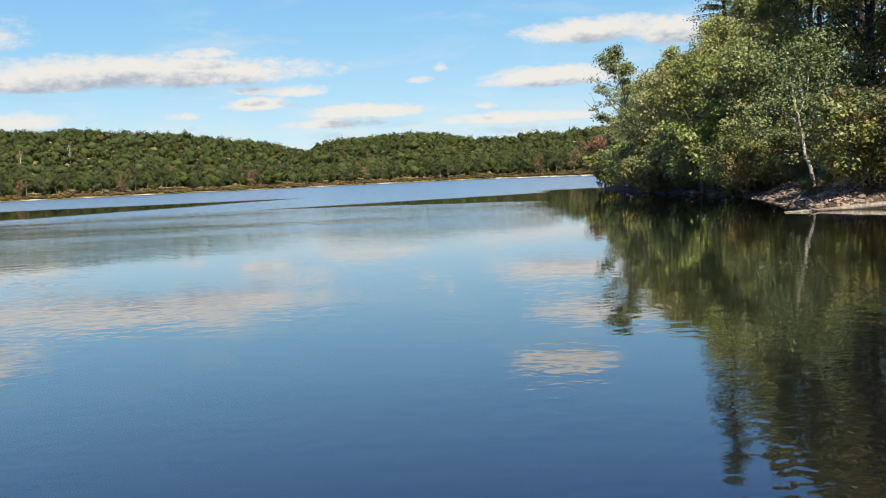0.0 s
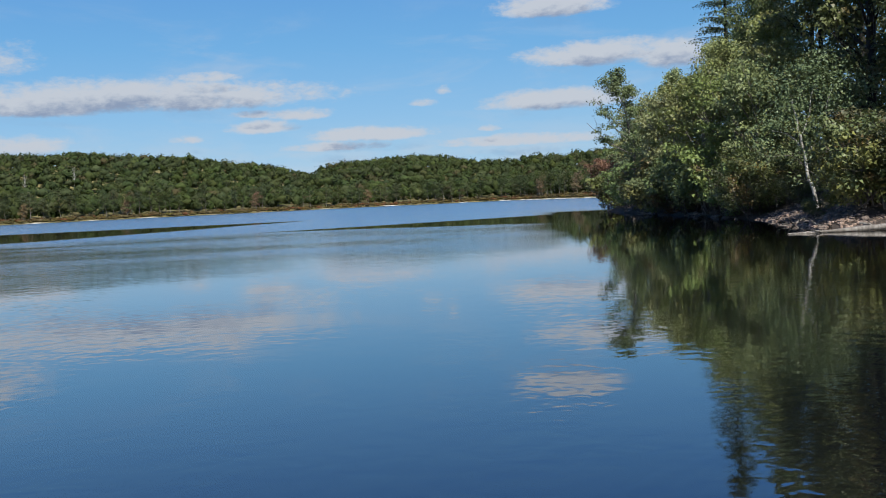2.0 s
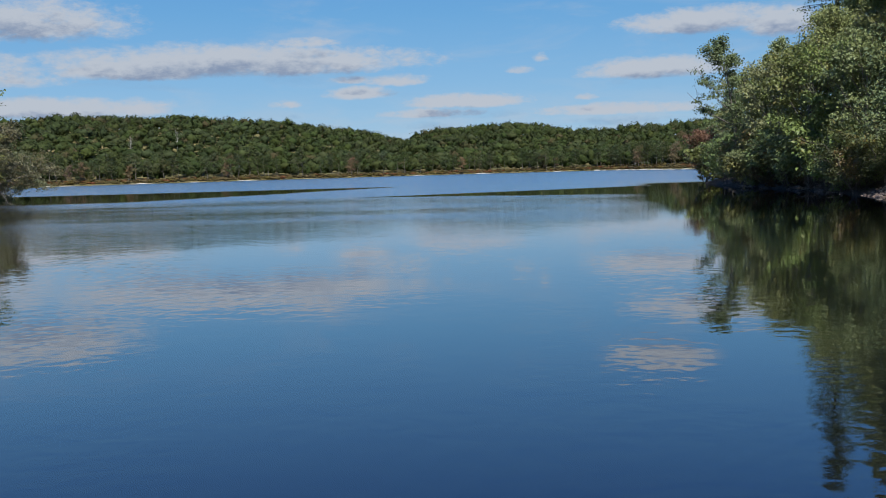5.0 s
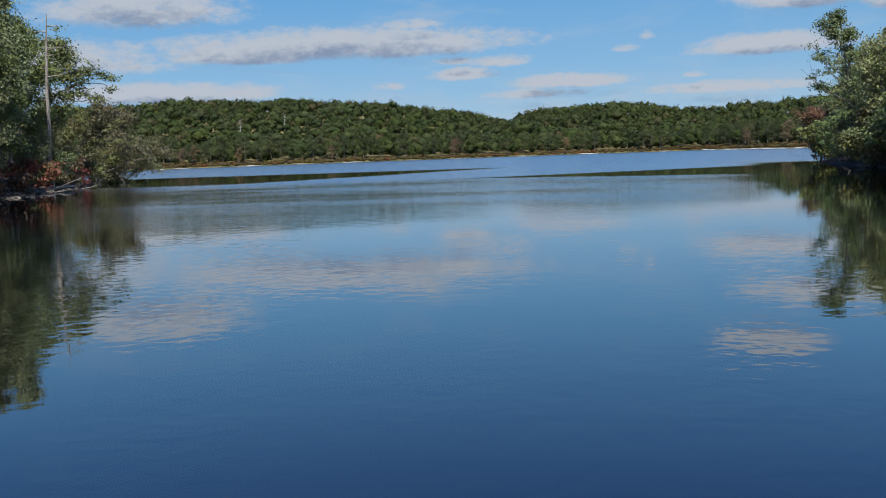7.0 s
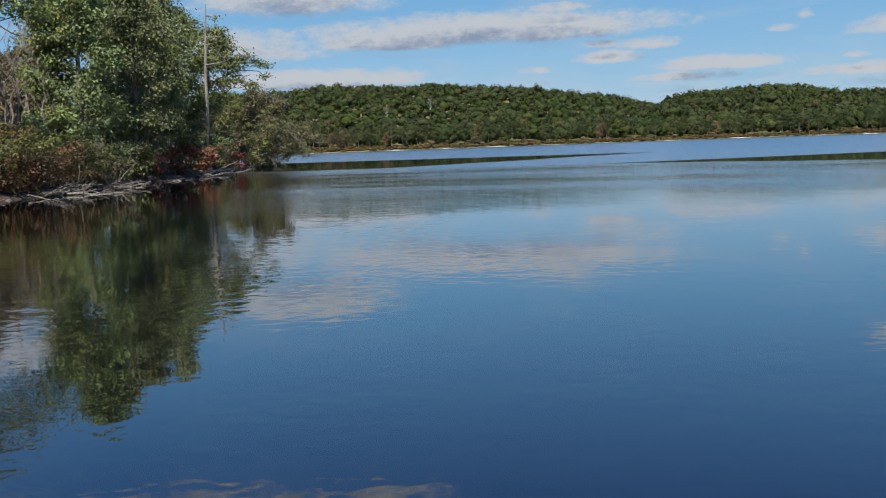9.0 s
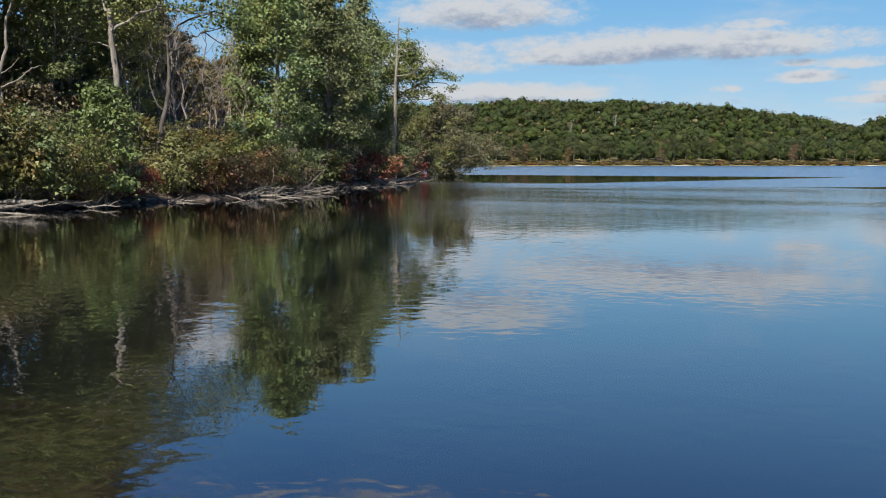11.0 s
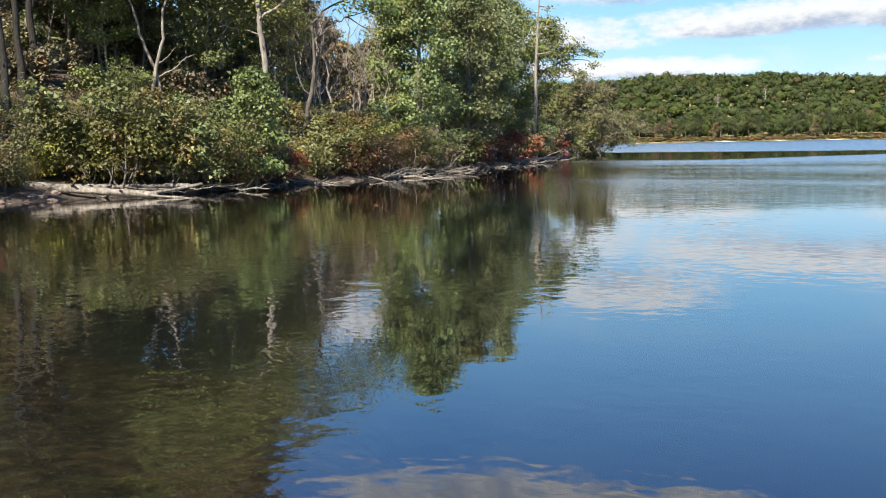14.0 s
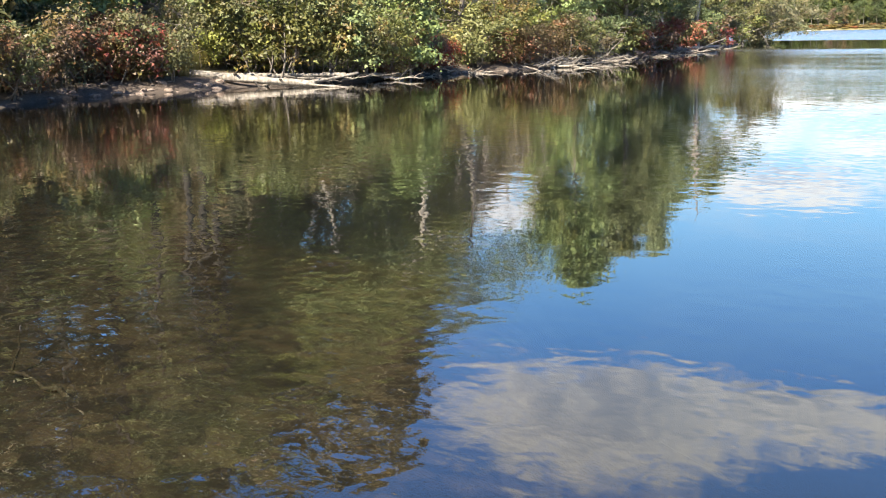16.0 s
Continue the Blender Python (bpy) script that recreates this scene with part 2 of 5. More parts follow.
STONE = stone_material("stone", (0.085, 0.060, 0.046), (0.27, 0.205, 0.16))
PEBBLE = stone_material("pebble", (0.14, 0.092, 0.064), (0.40, 0.285, 0.21), True)
BED_STONE = stone_material("bed_stone", (0.010, 0.007, 0.004), (0.053, 0.037, 0.022))


def ground_material():
    """Leaf litter, gravel by the water, pale sand on the far beach, brown mud with painted depth gloom under water."""
    mt, t, out, k = material("ground")
    n, put, m, smooth, mix, noise_at = k
    geo = n("ShaderNodeNewGeometry")
    pos = geo.outputs["Position"]
    s = n("ShaderNodeAttribute")
    s.attribute_name = "shore"
    s = s.outputs["Fac"]
    far = n("ShaderNodeAttribute")
    far.attribute_name = "far"
    far = far.outputs["Fac"]
    big, mid, fine = noise_at(pos, 0.25, 4.0), noise_at(pos, 2.2, 5.0, 0.6), noise_at(pos, 14.0, 4.0, 0.65)
    litter = mix(smooth(mid, 0.3, 0.7), (0.045, 0.031, 0.020, 1), (0.120, 0.084, 0.057, 1))
    litter = mix(m("MULTIPLY", smooth(big, 0.45, 0.65), 0.5), litter, (0.075, 0.080, 0.030, 1))
    gravel = mix(smooth(fine, 0.35, 0.65), (0.025, 0.018, 0.013, 1), (0.08, 0.059, 0.045, 1))
    sand = mix(smooth(noise_at(pos, 0.12, 4.0), 0.3, 0.6), (0.26, 0.235, 0.19, 1), (0.57, 0.535, 0.465, 1))
    meadow = mix(smooth(noise_at(pos, 0.2, 4.0), 0.3, 0.7), (0.075, 0.075, 0.022, 1), (0.20, 0.155, 0.06, 1))
    mud = mix(smooth(m("ADD", m("MULTIPLY", mid, 0.6), m("MULTIPLY", noise_at(pos, 0.9, 3.0, 0.5, 1.5), 0.4)), 0.42, 0.60), (0.004, 0.003, 0.002, 1), (0.017, 0.012, 0.008, 1))
    mud = mix(m("MULTIPLY", smooth(fine, 0.5, 0.75), 0.5), mud, (0.026, 0.020, 0.013, 1))
    cob = n("ShaderNodeTexVoronoi")
    put(cob.inputs["Vector"], pos), put(cob.inputs["Scale"], 6.5)
    cob.inputs["Randomness"].default_value = 0.95
    mud = mix(m("MULTIPLY", smooth(cob.outputs["Distance"], 0.35, 0.75), 0.8), mud, (0.004, 0.003, 0.002, 1))
    tone = n("ShaderNodeSeparateColor")
    put(tone.inputs[0], cob.outputs["Color"])
    mud = mix(smooth(tone.outputs[0], 0.45, 0.95, 0.0, 0.6), mud, (0.036, 0.028, 0.018, 1))
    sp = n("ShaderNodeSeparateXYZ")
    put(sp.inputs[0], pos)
    # light lost in deeper water, painted into the mud as blue-black
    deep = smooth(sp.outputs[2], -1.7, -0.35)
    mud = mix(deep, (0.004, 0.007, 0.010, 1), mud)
    near = mix(smooth(m("ADD", s, m("MULTIPLY", m("SUBTRACT", mid, 0.5), 2.0)), 0.8, 2.2), gravel, litter)
    beach = mix(smooth(m("ADD", s, m("MULTIPLY", m("SUBTRACT", noise_at(pos, 0.035, 2.0), 0.5), 14.0)), 0.8, 2.6), sand, meadow)
    land = mix(far, near, beach)
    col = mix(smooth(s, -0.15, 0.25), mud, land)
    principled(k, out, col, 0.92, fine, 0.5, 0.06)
    return mt


def water_material():
    """Still water: a mirror that strengthens towards grazing angles over a brown bed, with wind-ruffled reaches and calm lees."""
    mt, t, out, k = material("lake_water")
    n, put, m, smooth, mix, noise_at = k
    geo = n("ShaderNodeNewGeometry")
    pos = geo.outputs["Position"]
    sep = n("ShaderNodeSeparateXYZ")
    put(sep.inputs[0], pos)
    x, y = sep.outputs[0], sep.outputs[1]
    flat = n("ShaderNodeCombineXYZ")
    put(flat.inputs[0], x), put(flat.inputs[1], y)
    vl = n("ShaderNodeVectorMath", op="LENGTH")
    put(vl.inputs[0], flat.outputs[0])
    r = vl.outputs["Value"]

    def stretched(sx, sy, turn=0.0):
        mp = n("ShaderNodeMapping")
        put(mp.inputs["Vector"], pos)
        mp.inputs["Scale"].default_value = (sx, sy, 1.0)
        mp.inputs["Rotation"].default_value = (0, 0, radians(turn))
        return mp.outputs[0]
    drift = m("SUBTRACT", noise_at(stretched(0.03, 0.05), 1.0, 3.0), 0.5)
    xx, yy = m("ADD", x, m("MULTIPLY", drift, 7.0)), m("ADD", y, m("MULTIPLY", drift, 10.0))
    # lee of the wooded point: a calm wedge narrowing out into the lake
    left_edge = m("SUBTRACT", m("ADD", -31.0, m("MULTIPLY", m("SUBTRACT", yy, 69.5), 0.30)), xx)
    left_lee = m("MULTIPLY", smooth(left_edge, -1.5, 1.5), smooth(yy, 114.0, 122.0, 1.0, 0.0))
    left_lee = m("MULTIPLY", left_lee, smooth(yy, 66.0, 76.0))
    # lee of the other bank: a wedge pointing the other way
    right_edge = m("SUBTRACT", m("SUBTRACT", 13.0, m("MULTIPLY", m("ABSOLUTE", m("SUBTRACT", yy, m("SUBTRACT", 70.0, m("MULTIPLY", x, -0.1)))), 1.5)), m("MULTIPLY", xx, -0.95))
    right_lee = smooth(right_edge, -1.5, 3.0)
    right_lee = m("MAXIMUM", right_lee, m("MULTIPLY", smooth(m("SUBTRACT", x, m("MULTIPLY", y, 0.105)), -2.5, 1.0), smooth(y, 90.0, 104.0, 1.0, 0.0)))
    # shelter right under the banks
    bank = m("MAXIMUM", smooth(m("ADD", xx, m("MULTIPLY", y, 0.53)), -6.0, 0.5, 1.0, 0.0), smooth(m("SUBTRACT", xx, m("MULTIPLY", y, 0.02)), 4.0, 8.5))
    bank = m("MULTIPLY", bank, smooth(y, 60.0, 72.0, 1.0, 0.0))
    calm = m("MAXIMUM", m("MAXIMUM", left_lee, right_lee), bank)
    stir = m("SUBTRACT", 1.0, calm)
    patch = noise_at(stretched(0.045, 0.11, 6.0), 1.0, 3.0, 0.55)
    open_wind = m("MULTIPLY", smooth(yy, 108.0, 124.0), stir)
    streak = m("MULTIPLY", m("MULTIPLY", smooth(yy, 52.0, 70.0), smooth(patch, 0.25, 0.45, 0.55, 1.0)), stir)
    light_wind = m("MULTIPLY", m("MULTIPLY", smooth(m("ADD", r, m("MULTIPLY", drift, 16.0)), 19.0, 40.0), smooth(patch, 0.36, 0.62, 0.35, 1.0)), stir)
    rp = stretched(1.3, 2.4, -18.0)
    ripple = m("ADD", m("MULTIPLY", noise_at(rp, 4.2, 2.0, 0.5, 0.3), 0.5), noise_at(rp, 0.9, 1.0, 0.4))
    b = n("ShaderNodeBump")
    put(b.inputs["Height"], ripple)
    put(b.inputs["Distance"], 0.06)
    cove = m("MULTIPLY", smooth(m("ADD", x, m("MULTIPLY", y, 0.85)), -0.9, 0.4, 1.0, 0.0), smooth(m("ADD", y, m("MULTIPLY", x, -0.9)), 7.0, 22.0, 1.0, 0.0))
    right_cove = m("MULTIPLY", smooth(m("SUBTRACT", x, m("MULTIPLY", y, 0.2)), -0.6, 0.8), smooth(y, 9.0, 17.0, 1.0, 0.0))
    off_bank = m("MULTIPLY", smooth(m("ADD", x, m("MULTIPLY", y, 0.58)), -1.2, 0.8, 1.0, 0.0), m("MULTIPLY", smooth(y, 5.2, 7.5), smooth(y, 13.0, 26.0, 1.0, 0.0)))
    ruffle = m("MULTIPLY", m("MAXIMUM", cove, m("MULTIPLY", right_cove, 0.8)), smooth(noise_at(pos, 0.55, 2.0), 0.36, 0.62, 0.010, 0.042))
    wind = m("MAXIMUM", m("MULTIPLY", light_wind, 0.26), m("MAXIMUM", m("MULTIPLY", streak, 0.55), m("MULTIPLY", open_wind, 0.9)))
    put(b.inputs["Strength"], m("ADD", m("ADD", 0.008, ruffle), wind, clamp=True))
    b2 = n("ShaderNodeBump")
    put(b2.inputs["Height"], m("ADD", noise_at(pos, 4.4, 1.0, 0.5, 0.4), m("MULTIPLY", noise_at(pos, 1.3, 1.0, 0.5), 1.2)))
    put(b2.inputs["Distance"], 0.06)
    put(b2.inputs["Strength"], m("MULTIPLY", m("MAXIMUM", off_bank, m("MAXIMUM", m("MAXIMUM", cove, right_cove), smooth(y, 16.0, 36.0, 0.5, 0.0))), smooth(noise_at(pos, 0.22, 2.0), 0.35, 0.6, 0.022, 0.085)))
    put(b2.inputs["Normal"], b.outputs[0])
    lw = n("ShaderNodeLayerWeight")
    lw.inputs["Blend"].default_value = 0.5
    mirror = m("ADD", 0.012, m("MULTIPLY", m("POWER", lw.outputs["Facing"], 3.4), 1.14), clamp=True)
    gl = n("ShaderNodeBsdfGlossy")
    still = m("ADD", 0.004, m("MULTIPLY", smooth(r, 8.0, 32.0), 0.022))
    put(gl.inputs["Roughness"], m("ADD", still, m("MAXIMUM", m("MULTIPLY", light_wind, 0.13), m("MAXIMUM", m("MULTIPLY", streak, 0.17), m("MULTIPLY", open_wind, 0.15)))))
    put(gl.inputs["Normal"], b2.outputs[0])
    tp = n("ShaderNodeBsdfTransparent")
    put(tp.inputs[0], (0.72, 0.68, 0.55, 1))
    s = n("ShaderNodeMixShader")
    put(s.inputs[0], mirror), put(s.inputs[1], tp.outputs[0]), put(s.inputs[2], gl.outputs[0])
    put(out.inputs[0], s.outputs[0])
    return mt


# ---- land and lake ----
LAKE = [(0, 1.3), (-3, 0.9), (-7, 0.2), (-14, -0.5), (-21, 3), (-26, 8.5), (-29.2, 12.4), (-29.3, 15.6), (-29.5, 19.5), (-29.2, 23.5), (-30.6, 27.5),
        (-30.5, 34), (-35, 46), (-38, 54), (-42, 64), (-54, 91), (-62, 104), (-84, 112), (-150, 190), (-225, 330), (-215, 450),
        (-170, 520), (-95, 585), (-25, 625), (30, 590), (52, 440), (64, 330), (60, 260), (44, 216), (31, 205), (46, 196), (50, 160), (32, 110), (17, 98),
        (14.3, 91), (13.3, 78), (13.5, 69), (14.4, 60), (14.7, 53), (14.4, 46.5), (14.2, 42), (13.4, 37.8), (13.5, 35.6), (14.8, 34.8), (17.5, 32), (18, 25), (14, 14), (10, 8), (5, 2)]


def shore_distance(x, y):
    """Metres from the waterline, positive on land."""
    p = np.array(LAKE, float)
    q = np.roll(p, -1, 0)
    x, y = np.asarray(x, float), np.asarray(y, float)
    best, inside = np.full(x.shape, 1e9), np.zeros(x.shape, bool)
    for (ax, ay), (bx, by) in zip(p, q):
        dx, dy = bx - ax, by - ay
        u = np.clip(((x - ax) * dx + (y - ay) * dy) / (dx * dx + dy * dy), 0, 1)
        best = np.minimum(best, np.hypot(x - ax - u * dx, y - ay - u * dy))
        if dy != 0:
            inside ^= ((ay > y) != (by > y)) & (x < (y - ay) * dx / dy + ax)
    return np.where(inside, -best, best)


def sstep(v, a, b):
    u = np.clip((v - a) / (b - a), 0, 1)
    return u * u * (3 - 2 * u)


RIDGE_AZ = [-60, -8, -5, -3, -1, 1, 3.3, 5.6, 6.6, 7.8, 9.5, 10.7, 12.7, 15.2, 20, 25, 29, 32, 60]
RIDGE_Z = [24, 26, 24, 22, 26.5, 30.5, 30.3, 27, 25.2, 19.2, 25.2, 27.2, 32.6, 36, 38.6, 38.5, 34, 32.3, 32]


def wave(x, y, s):
    return np.sin(x * 1.7 / s + 1.3) * np.cos(y * 1.3 / s + 0.7) + 0.5 * np.sin(x * 3.1 / s + y * 2.3 / s)


def land_height(x, y):
    x, y = np.asarray(x, float), np.asarray(y, float)
    s = shore_distance(x, y)
    r, az = np.hypot(x, y), np.degrees(np.arctan2(-x, y))
    far = sstep(r, 150, 260)
    wob = s + 0.35 * wave(x, y, 1.3)
    bank = 0.34 * sstep(wob, 0, 1.6) + 0.012 * np.maximum(s, 0)
    hill_left = (6.6 + 5.9 * sstep(-y, -60, -28)) * sstep(s, 1.5, 30.0) * (x < 0) * sstep(y, -15, 8)
    rise_left = 1.9 * sstep(s, 2.2, 9.0) * (x < 0) * sstep(y, 10, 24)
    hill_right = (5.0 * sstep(s, 1.0, 26.0) + 0.60 * sstep(s, 1.3, 2.5)) * (x > 0) * sstep(y, 6, 20)
    near = bank + hill_left + rise_left + hill_right + 0.12 * wave(x, y, 4.0) * sstep(s, 1, 4)
    ridge = np.interp(az, RIDGE_AZ, RIDGE_Z)
    away = 0.5 * sstep(s, 0, 4) + 0.9 * sstep(s, 4, 16) + ridge * sstep(s, 14, 230) + 1.3 * wave(x, y, 26.0) * sstep(s, 90, 200)
    z = np.where(s > 0, near * (1 - far) + away * far, 0)
    shelf = sstep(-x - 0.75 * y, -1.2, 2.6)                      # shallow ledge along the left side of the cove
    bed = -0.05 - (0.28 - 0.18 * shelf) * np.minimum(-s, 3) - (0.34 - 0.27 * shelf) * np.clip(-s - 3, 0, 10) - 0.24 * np.clip(-s - 5.5, 0, 14) + 0.03 * wave(x, y, 0.8)
    return np.where(s > 0, z - 0.03 * (s < 0.2), np.minimum(bed, -0.02)), s, far


def height_at(x, y):
    return float(land_height(np.array([x]), np.array([y]))[0][0])


def mesh_of(name, verts, faces, mats=(), face_mat=None, smooth=False, attrs=None):
    """A mesh from arrays of vertices and of faces that all have the same number of corners."""
    me = bpy.data.meshes.new(name)
    verts, faces = np.asarray(verts, np.float32), np.asarray(faces, np.int32)
    me.vertices.add(len(verts))
    me.vertices.foreach_set("co", verts.ravel())
    me.loops.add(faces.size)
    me.loops.foreach_set("vertex_index", faces.ravel())
    me.polygons.add(len(faces))
    me.polygons.foreach_set("loop_start", np.arange(0, faces.size, faces.shape[1], dtype=np.int32))
    if face_mat is not None:
        me.polygons.foreach_set("material_index", np.asarray(face_mat, np.int32))
    if smooth:
        me.polygons.foreach_set("use_smooth", np.ones(len(faces), bool))
    for key, values in (attrs or {}).items():
        a = me.attributes.new(key, "FLOAT", "POINT")
        a.data.foreach_set("value", np.asarray(values, np.float32))
    for mt in mats:
        me.materials.append(mt)
    me.update(calc_edges=True)
    return me


def make_ground():
    rad = np.concatenate([[0.0], np.geomspace(0.6, 3, 12), np.geomspace(3.1, 20, 48), np.geomspace(20.5, 120, 84), np.geomspace(123, 700, 60), np.geomspace(730, 4600, 26)])
    ang = np.radians(np.concatenate([np.linspace(-40, 80, 300, endpoint=False), np.linspace(80, 320, 60, endpoint=False)]))
    rr, aa = np.meshgrid(rad, ang, indexing="ij")
    x, y = -np.sin(aa) * rr, np.cos(aa) * rr
    z, s, far = land_height(x.ravel(), y.ravel())
    na = len(ang)
    i, j = np.meshgrid(np.arange(len(rad) - 1), np.arange(na), indexing="ij")
    a, b = i * na + j, i * na + (j + 1) % na
    faces = np.stack([a.ravel(), (a + na).ravel(), (b + na).ravel(), b.ravel()], 1)
    faces = faces[:, ::-1]
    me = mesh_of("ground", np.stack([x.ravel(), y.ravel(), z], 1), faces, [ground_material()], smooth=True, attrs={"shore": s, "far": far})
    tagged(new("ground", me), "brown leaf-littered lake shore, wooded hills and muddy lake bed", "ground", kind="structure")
    ring = [(900 * math.cos(a), 300 + 900 * math.sin(a), 0) for a in np.linspace(0, 2 * math.pi, 96, endpoint=False)]
    me = bpy.data.meshes.new("water")
    me.from_pydata(ring, [], [tuple(range(96))])
    me.materials.append(water_material())
    tagged(new("water", me), "still blue lake water mirroring clouds and trees", "lake", kind="structure")


make_ground()


# ---- plants ----
def tube(points, radii, sides=6):
    """Vertices and quads of a tapered round limb along points."""
    p = np.asarray(points, float)
    d = np.gradient(p, axis=0)
    d /= np.linalg.norm(d, axis=1, keepdims=True) + 1e-9
    ref = np.where(np.abs(d[:, 2:3]) > 0.9, np.array([[1.0, 0, 0]]), np.array([[0, 0, 1.0]]))
    u = np.cross(d, ref)
    u /= np.linalg.norm(u, axis=1, keepdims=True) + 1e-9
    v = np.cross(d, u)
    a = np.linspace(0, 2 * np.pi, sides, endpoint=False)
    ring = u[:, None] * np.cos(a)[None, :, None] + v[:, None] * np.sin(a)[None, :, None]
    verts = (p[:, None] + ring * np.asarray(radii)[:, None, None]).reshape(-1, 3)
    i, j = np.meshgrid(np.arange(len(p) - 1), np.arange(sides), indexing="ij")
    q0, q1 = i * sides + j, i * sides + (j + 1) % sides
    return verts, np.stack([q0.ravel(), q1.ravel(), (q1 + sides).ravel(), (q0 + sides).ravel()], 1)


class Pile:
    """Gathers pieces that go into one mesh."""

    def __init__(self):
        self.v, self.f, self.n = [], [], 0

    def add(self, verts, faces):
        self.v.append(verts), self.f.append(faces + self.n)
        self.n += len(verts)

    def mesh(self, name, mat, smooth=True):
        return mesh_of(name, np.concatenate(self.v), np.concatenate(self.f), [mat], smooth=smooth)


def leaves(rng, centres, size, flat=0.5, droop=0.0, away=None):
    """One three-cornered leaf at each centre, turned up and outwards from its spray."""
    c = np.asarray(centres, float)
    k = len(c)
    nrm = rng.normal(size=(k, 3)) * 0.42
    nrm[:, 2] += flat
    if away is not None:
        nrm += away
    nrm /= np.linalg.norm(nrm, axis=1, keepdims=True) + 1e-9
    d = rng.normal(size=(k, 3))
    d[:, 2] -= droop
    d -= nrm * np.sum(d * nrm, 1, keepdims=True)
    d /= np.linalg.norm(d, axis=1, keepdims=True) + 1e-9
    w = np.cross(nrm, d)
    ln = size * rng.uniform(0.6, 1.35, (k, 1))
    wd = ln * rng.uniform(0.30, 0.48, (k, 1))
    verts = np.stack([c - w * wd, c + w * wd, c + d * ln], 1).reshape(-1, 3)
    return verts, np.arange(3 * k).reshape(k, 3)


def limb_path(rng, start, azim, rise, length, steps=5, curve=0.25, wob=0.08):
    p, out = np.array(start, float), [np.array(start, float)]
    for i in range(steps):
        r = rise + curve * i / steps
        d = np.array([math.cos(azim) * math.cos(r), math.sin(azim) * math.cos(r), math.sin(r)]) + rng.normal(size=3) * wob
        p = p + d / np.linalg.norm(d) * length / steps
        out.append(p)
    return np.array(out)


def grow(seed, height, radius, crown_from=0.3, spread=3.0, limbs=16, lean=(0.0, 0.0), leaf=0.18, count=10300, clump=0.4, rise=0.55, shape=0.45,
         twigs=5, wob=0.05, reach=None, stout=1.0):
    """A tree's wood and leaves as two piles, standing at the origin. shape: where the crown is widest; reach: a side (radians) to which it spreads."""
    rng = np.random.default_rng(seed)
    wood, tips = Pile(), []
    n = 11
    t = np.linspace(0, 1, n)
    side = np.cumsum(rng.normal(size=(n, 2)) * wob * height / n, 0)
    side -= side[0]
    path = np.stack([lean[0] * height * t ** 1.4 + side[:, 0], lean[1] * height * t ** 1.4 + side[:, 1], height * t - 0.35 * (t == 0)], 1)
    rad = radius * (1.0 - 0.93 * t) * np.where(t == 0, 1.35, 1.0)
    wood.add(*tube(path, rad, 8))
    turn = rng.uniform(0, 6.28)
    for i in range(limbs):
        u = crown_from + (0.97 - crown_from) * (i + rng.uniform(0, 0.8)) / limbs
        start = np.array([np.interp(u, t, path[:, c]) for c in range(3)])
        turn += 2.4 + rng.normal() * 0.4
        v = (u - crown_from) / (1 - crown_from)
        width = np.interp(v, [0, shape, 0.8, 1], [0.62, 1.0, 0.62, 0.22])
        ln = spread * width * rng.uniform(0.7, 1.2)
        if reach is not None:
            ln *= 1 + 0.6 * math.cos(turn - reach)
        rs = rise + 0.5 * v + rng.normal() * 0.15
        p = limb_path(rng, start, turn, rs, ln)
        r0 = float(np.interp(u, t, rad)) * 0.55
        wood.add(*tube(p, np.linspace(r0, 0.012 * stout, len(p)), 4))
        for j in range(twigs):
            w = rng.uniform(0.3, 1.0)
            st = np.array([np.interp(w, np.linspace(0, 1, len(p)), p[:, c]) for c in range(3)])
            q = limb_path(rng, st, turn + rng.choice([-1, 1]) * rng.uniform(0.4, 1.2), rs + rng.normal() * 0.35, ln * rng.uniform(0.25, 0.5), 3)
            wood.add(*tube(q, np.linspace(max(0.3 * r0, 0.012 * stout), 0.006 * stout, len(q)), 3))
            tips.append(q[1:])
        tips.append(p[2:])
    tips = np.concatenate(tips)
    if not count:
        return wood, None
    # leaves sit in flat sprays round the twigs, with gaps between
    heart = tips[rng.integers(0, len(tips), max(40, count // 42))]
    which = rng.integers(0, len(heart), count)
    wide = rng.uniform(0.6, 1.3, (len(heart), 1))[which]
    off = rng.normal(size=(count, 3)) * clump * wide * np.array([1, 1, 0.42])
    off[:, 2] -= 0.25 * np.hypot(off[:, 0], off[:, 1])
    green = Pile()
    green.add(*leaves(rng, heart[which] + off, leaf, 0.55, 0.5, off / (clump * wide) * np.array([0.35, 0.35, 0.7])))
    return wood, green


def plant(name, label, category, piles, bark, leaf, group="", wood_name="trunk", green_name="crown"):
    """A thing of kind name: an empty at its foot with its wood and leaves."""
    ob = tagged(new(name), label, category, group)
    ob.empty_display_size = 0.3
    for part_name, pile, mat in ((wood_name, piles[0], bark), (green_name, piles[1], leaf)):
        if pile:
            new(part_name, pile.mesh(part_name, mat, part_name == wood_name)).parent = ob
    return ob


def at(az, dist, z):
    return -math.sin(radians(az)) * dist, math.cos(radians(az)) * dist, z


def spot(az, dist, dz=0.0):
    x, y = -math.sin(radians(az)) * dist, math.cos(radians(az)) * dist
    return x, y, height_at(x, y) + dz


def stand(ob, az, dist, turn=0.0, size=1.0, dz=0.0):
    ob.matrix_basis = pose(*spot(az, dist, dz), 0, 0, turn) @ Matrix.Scale(size, 4)
    return ob


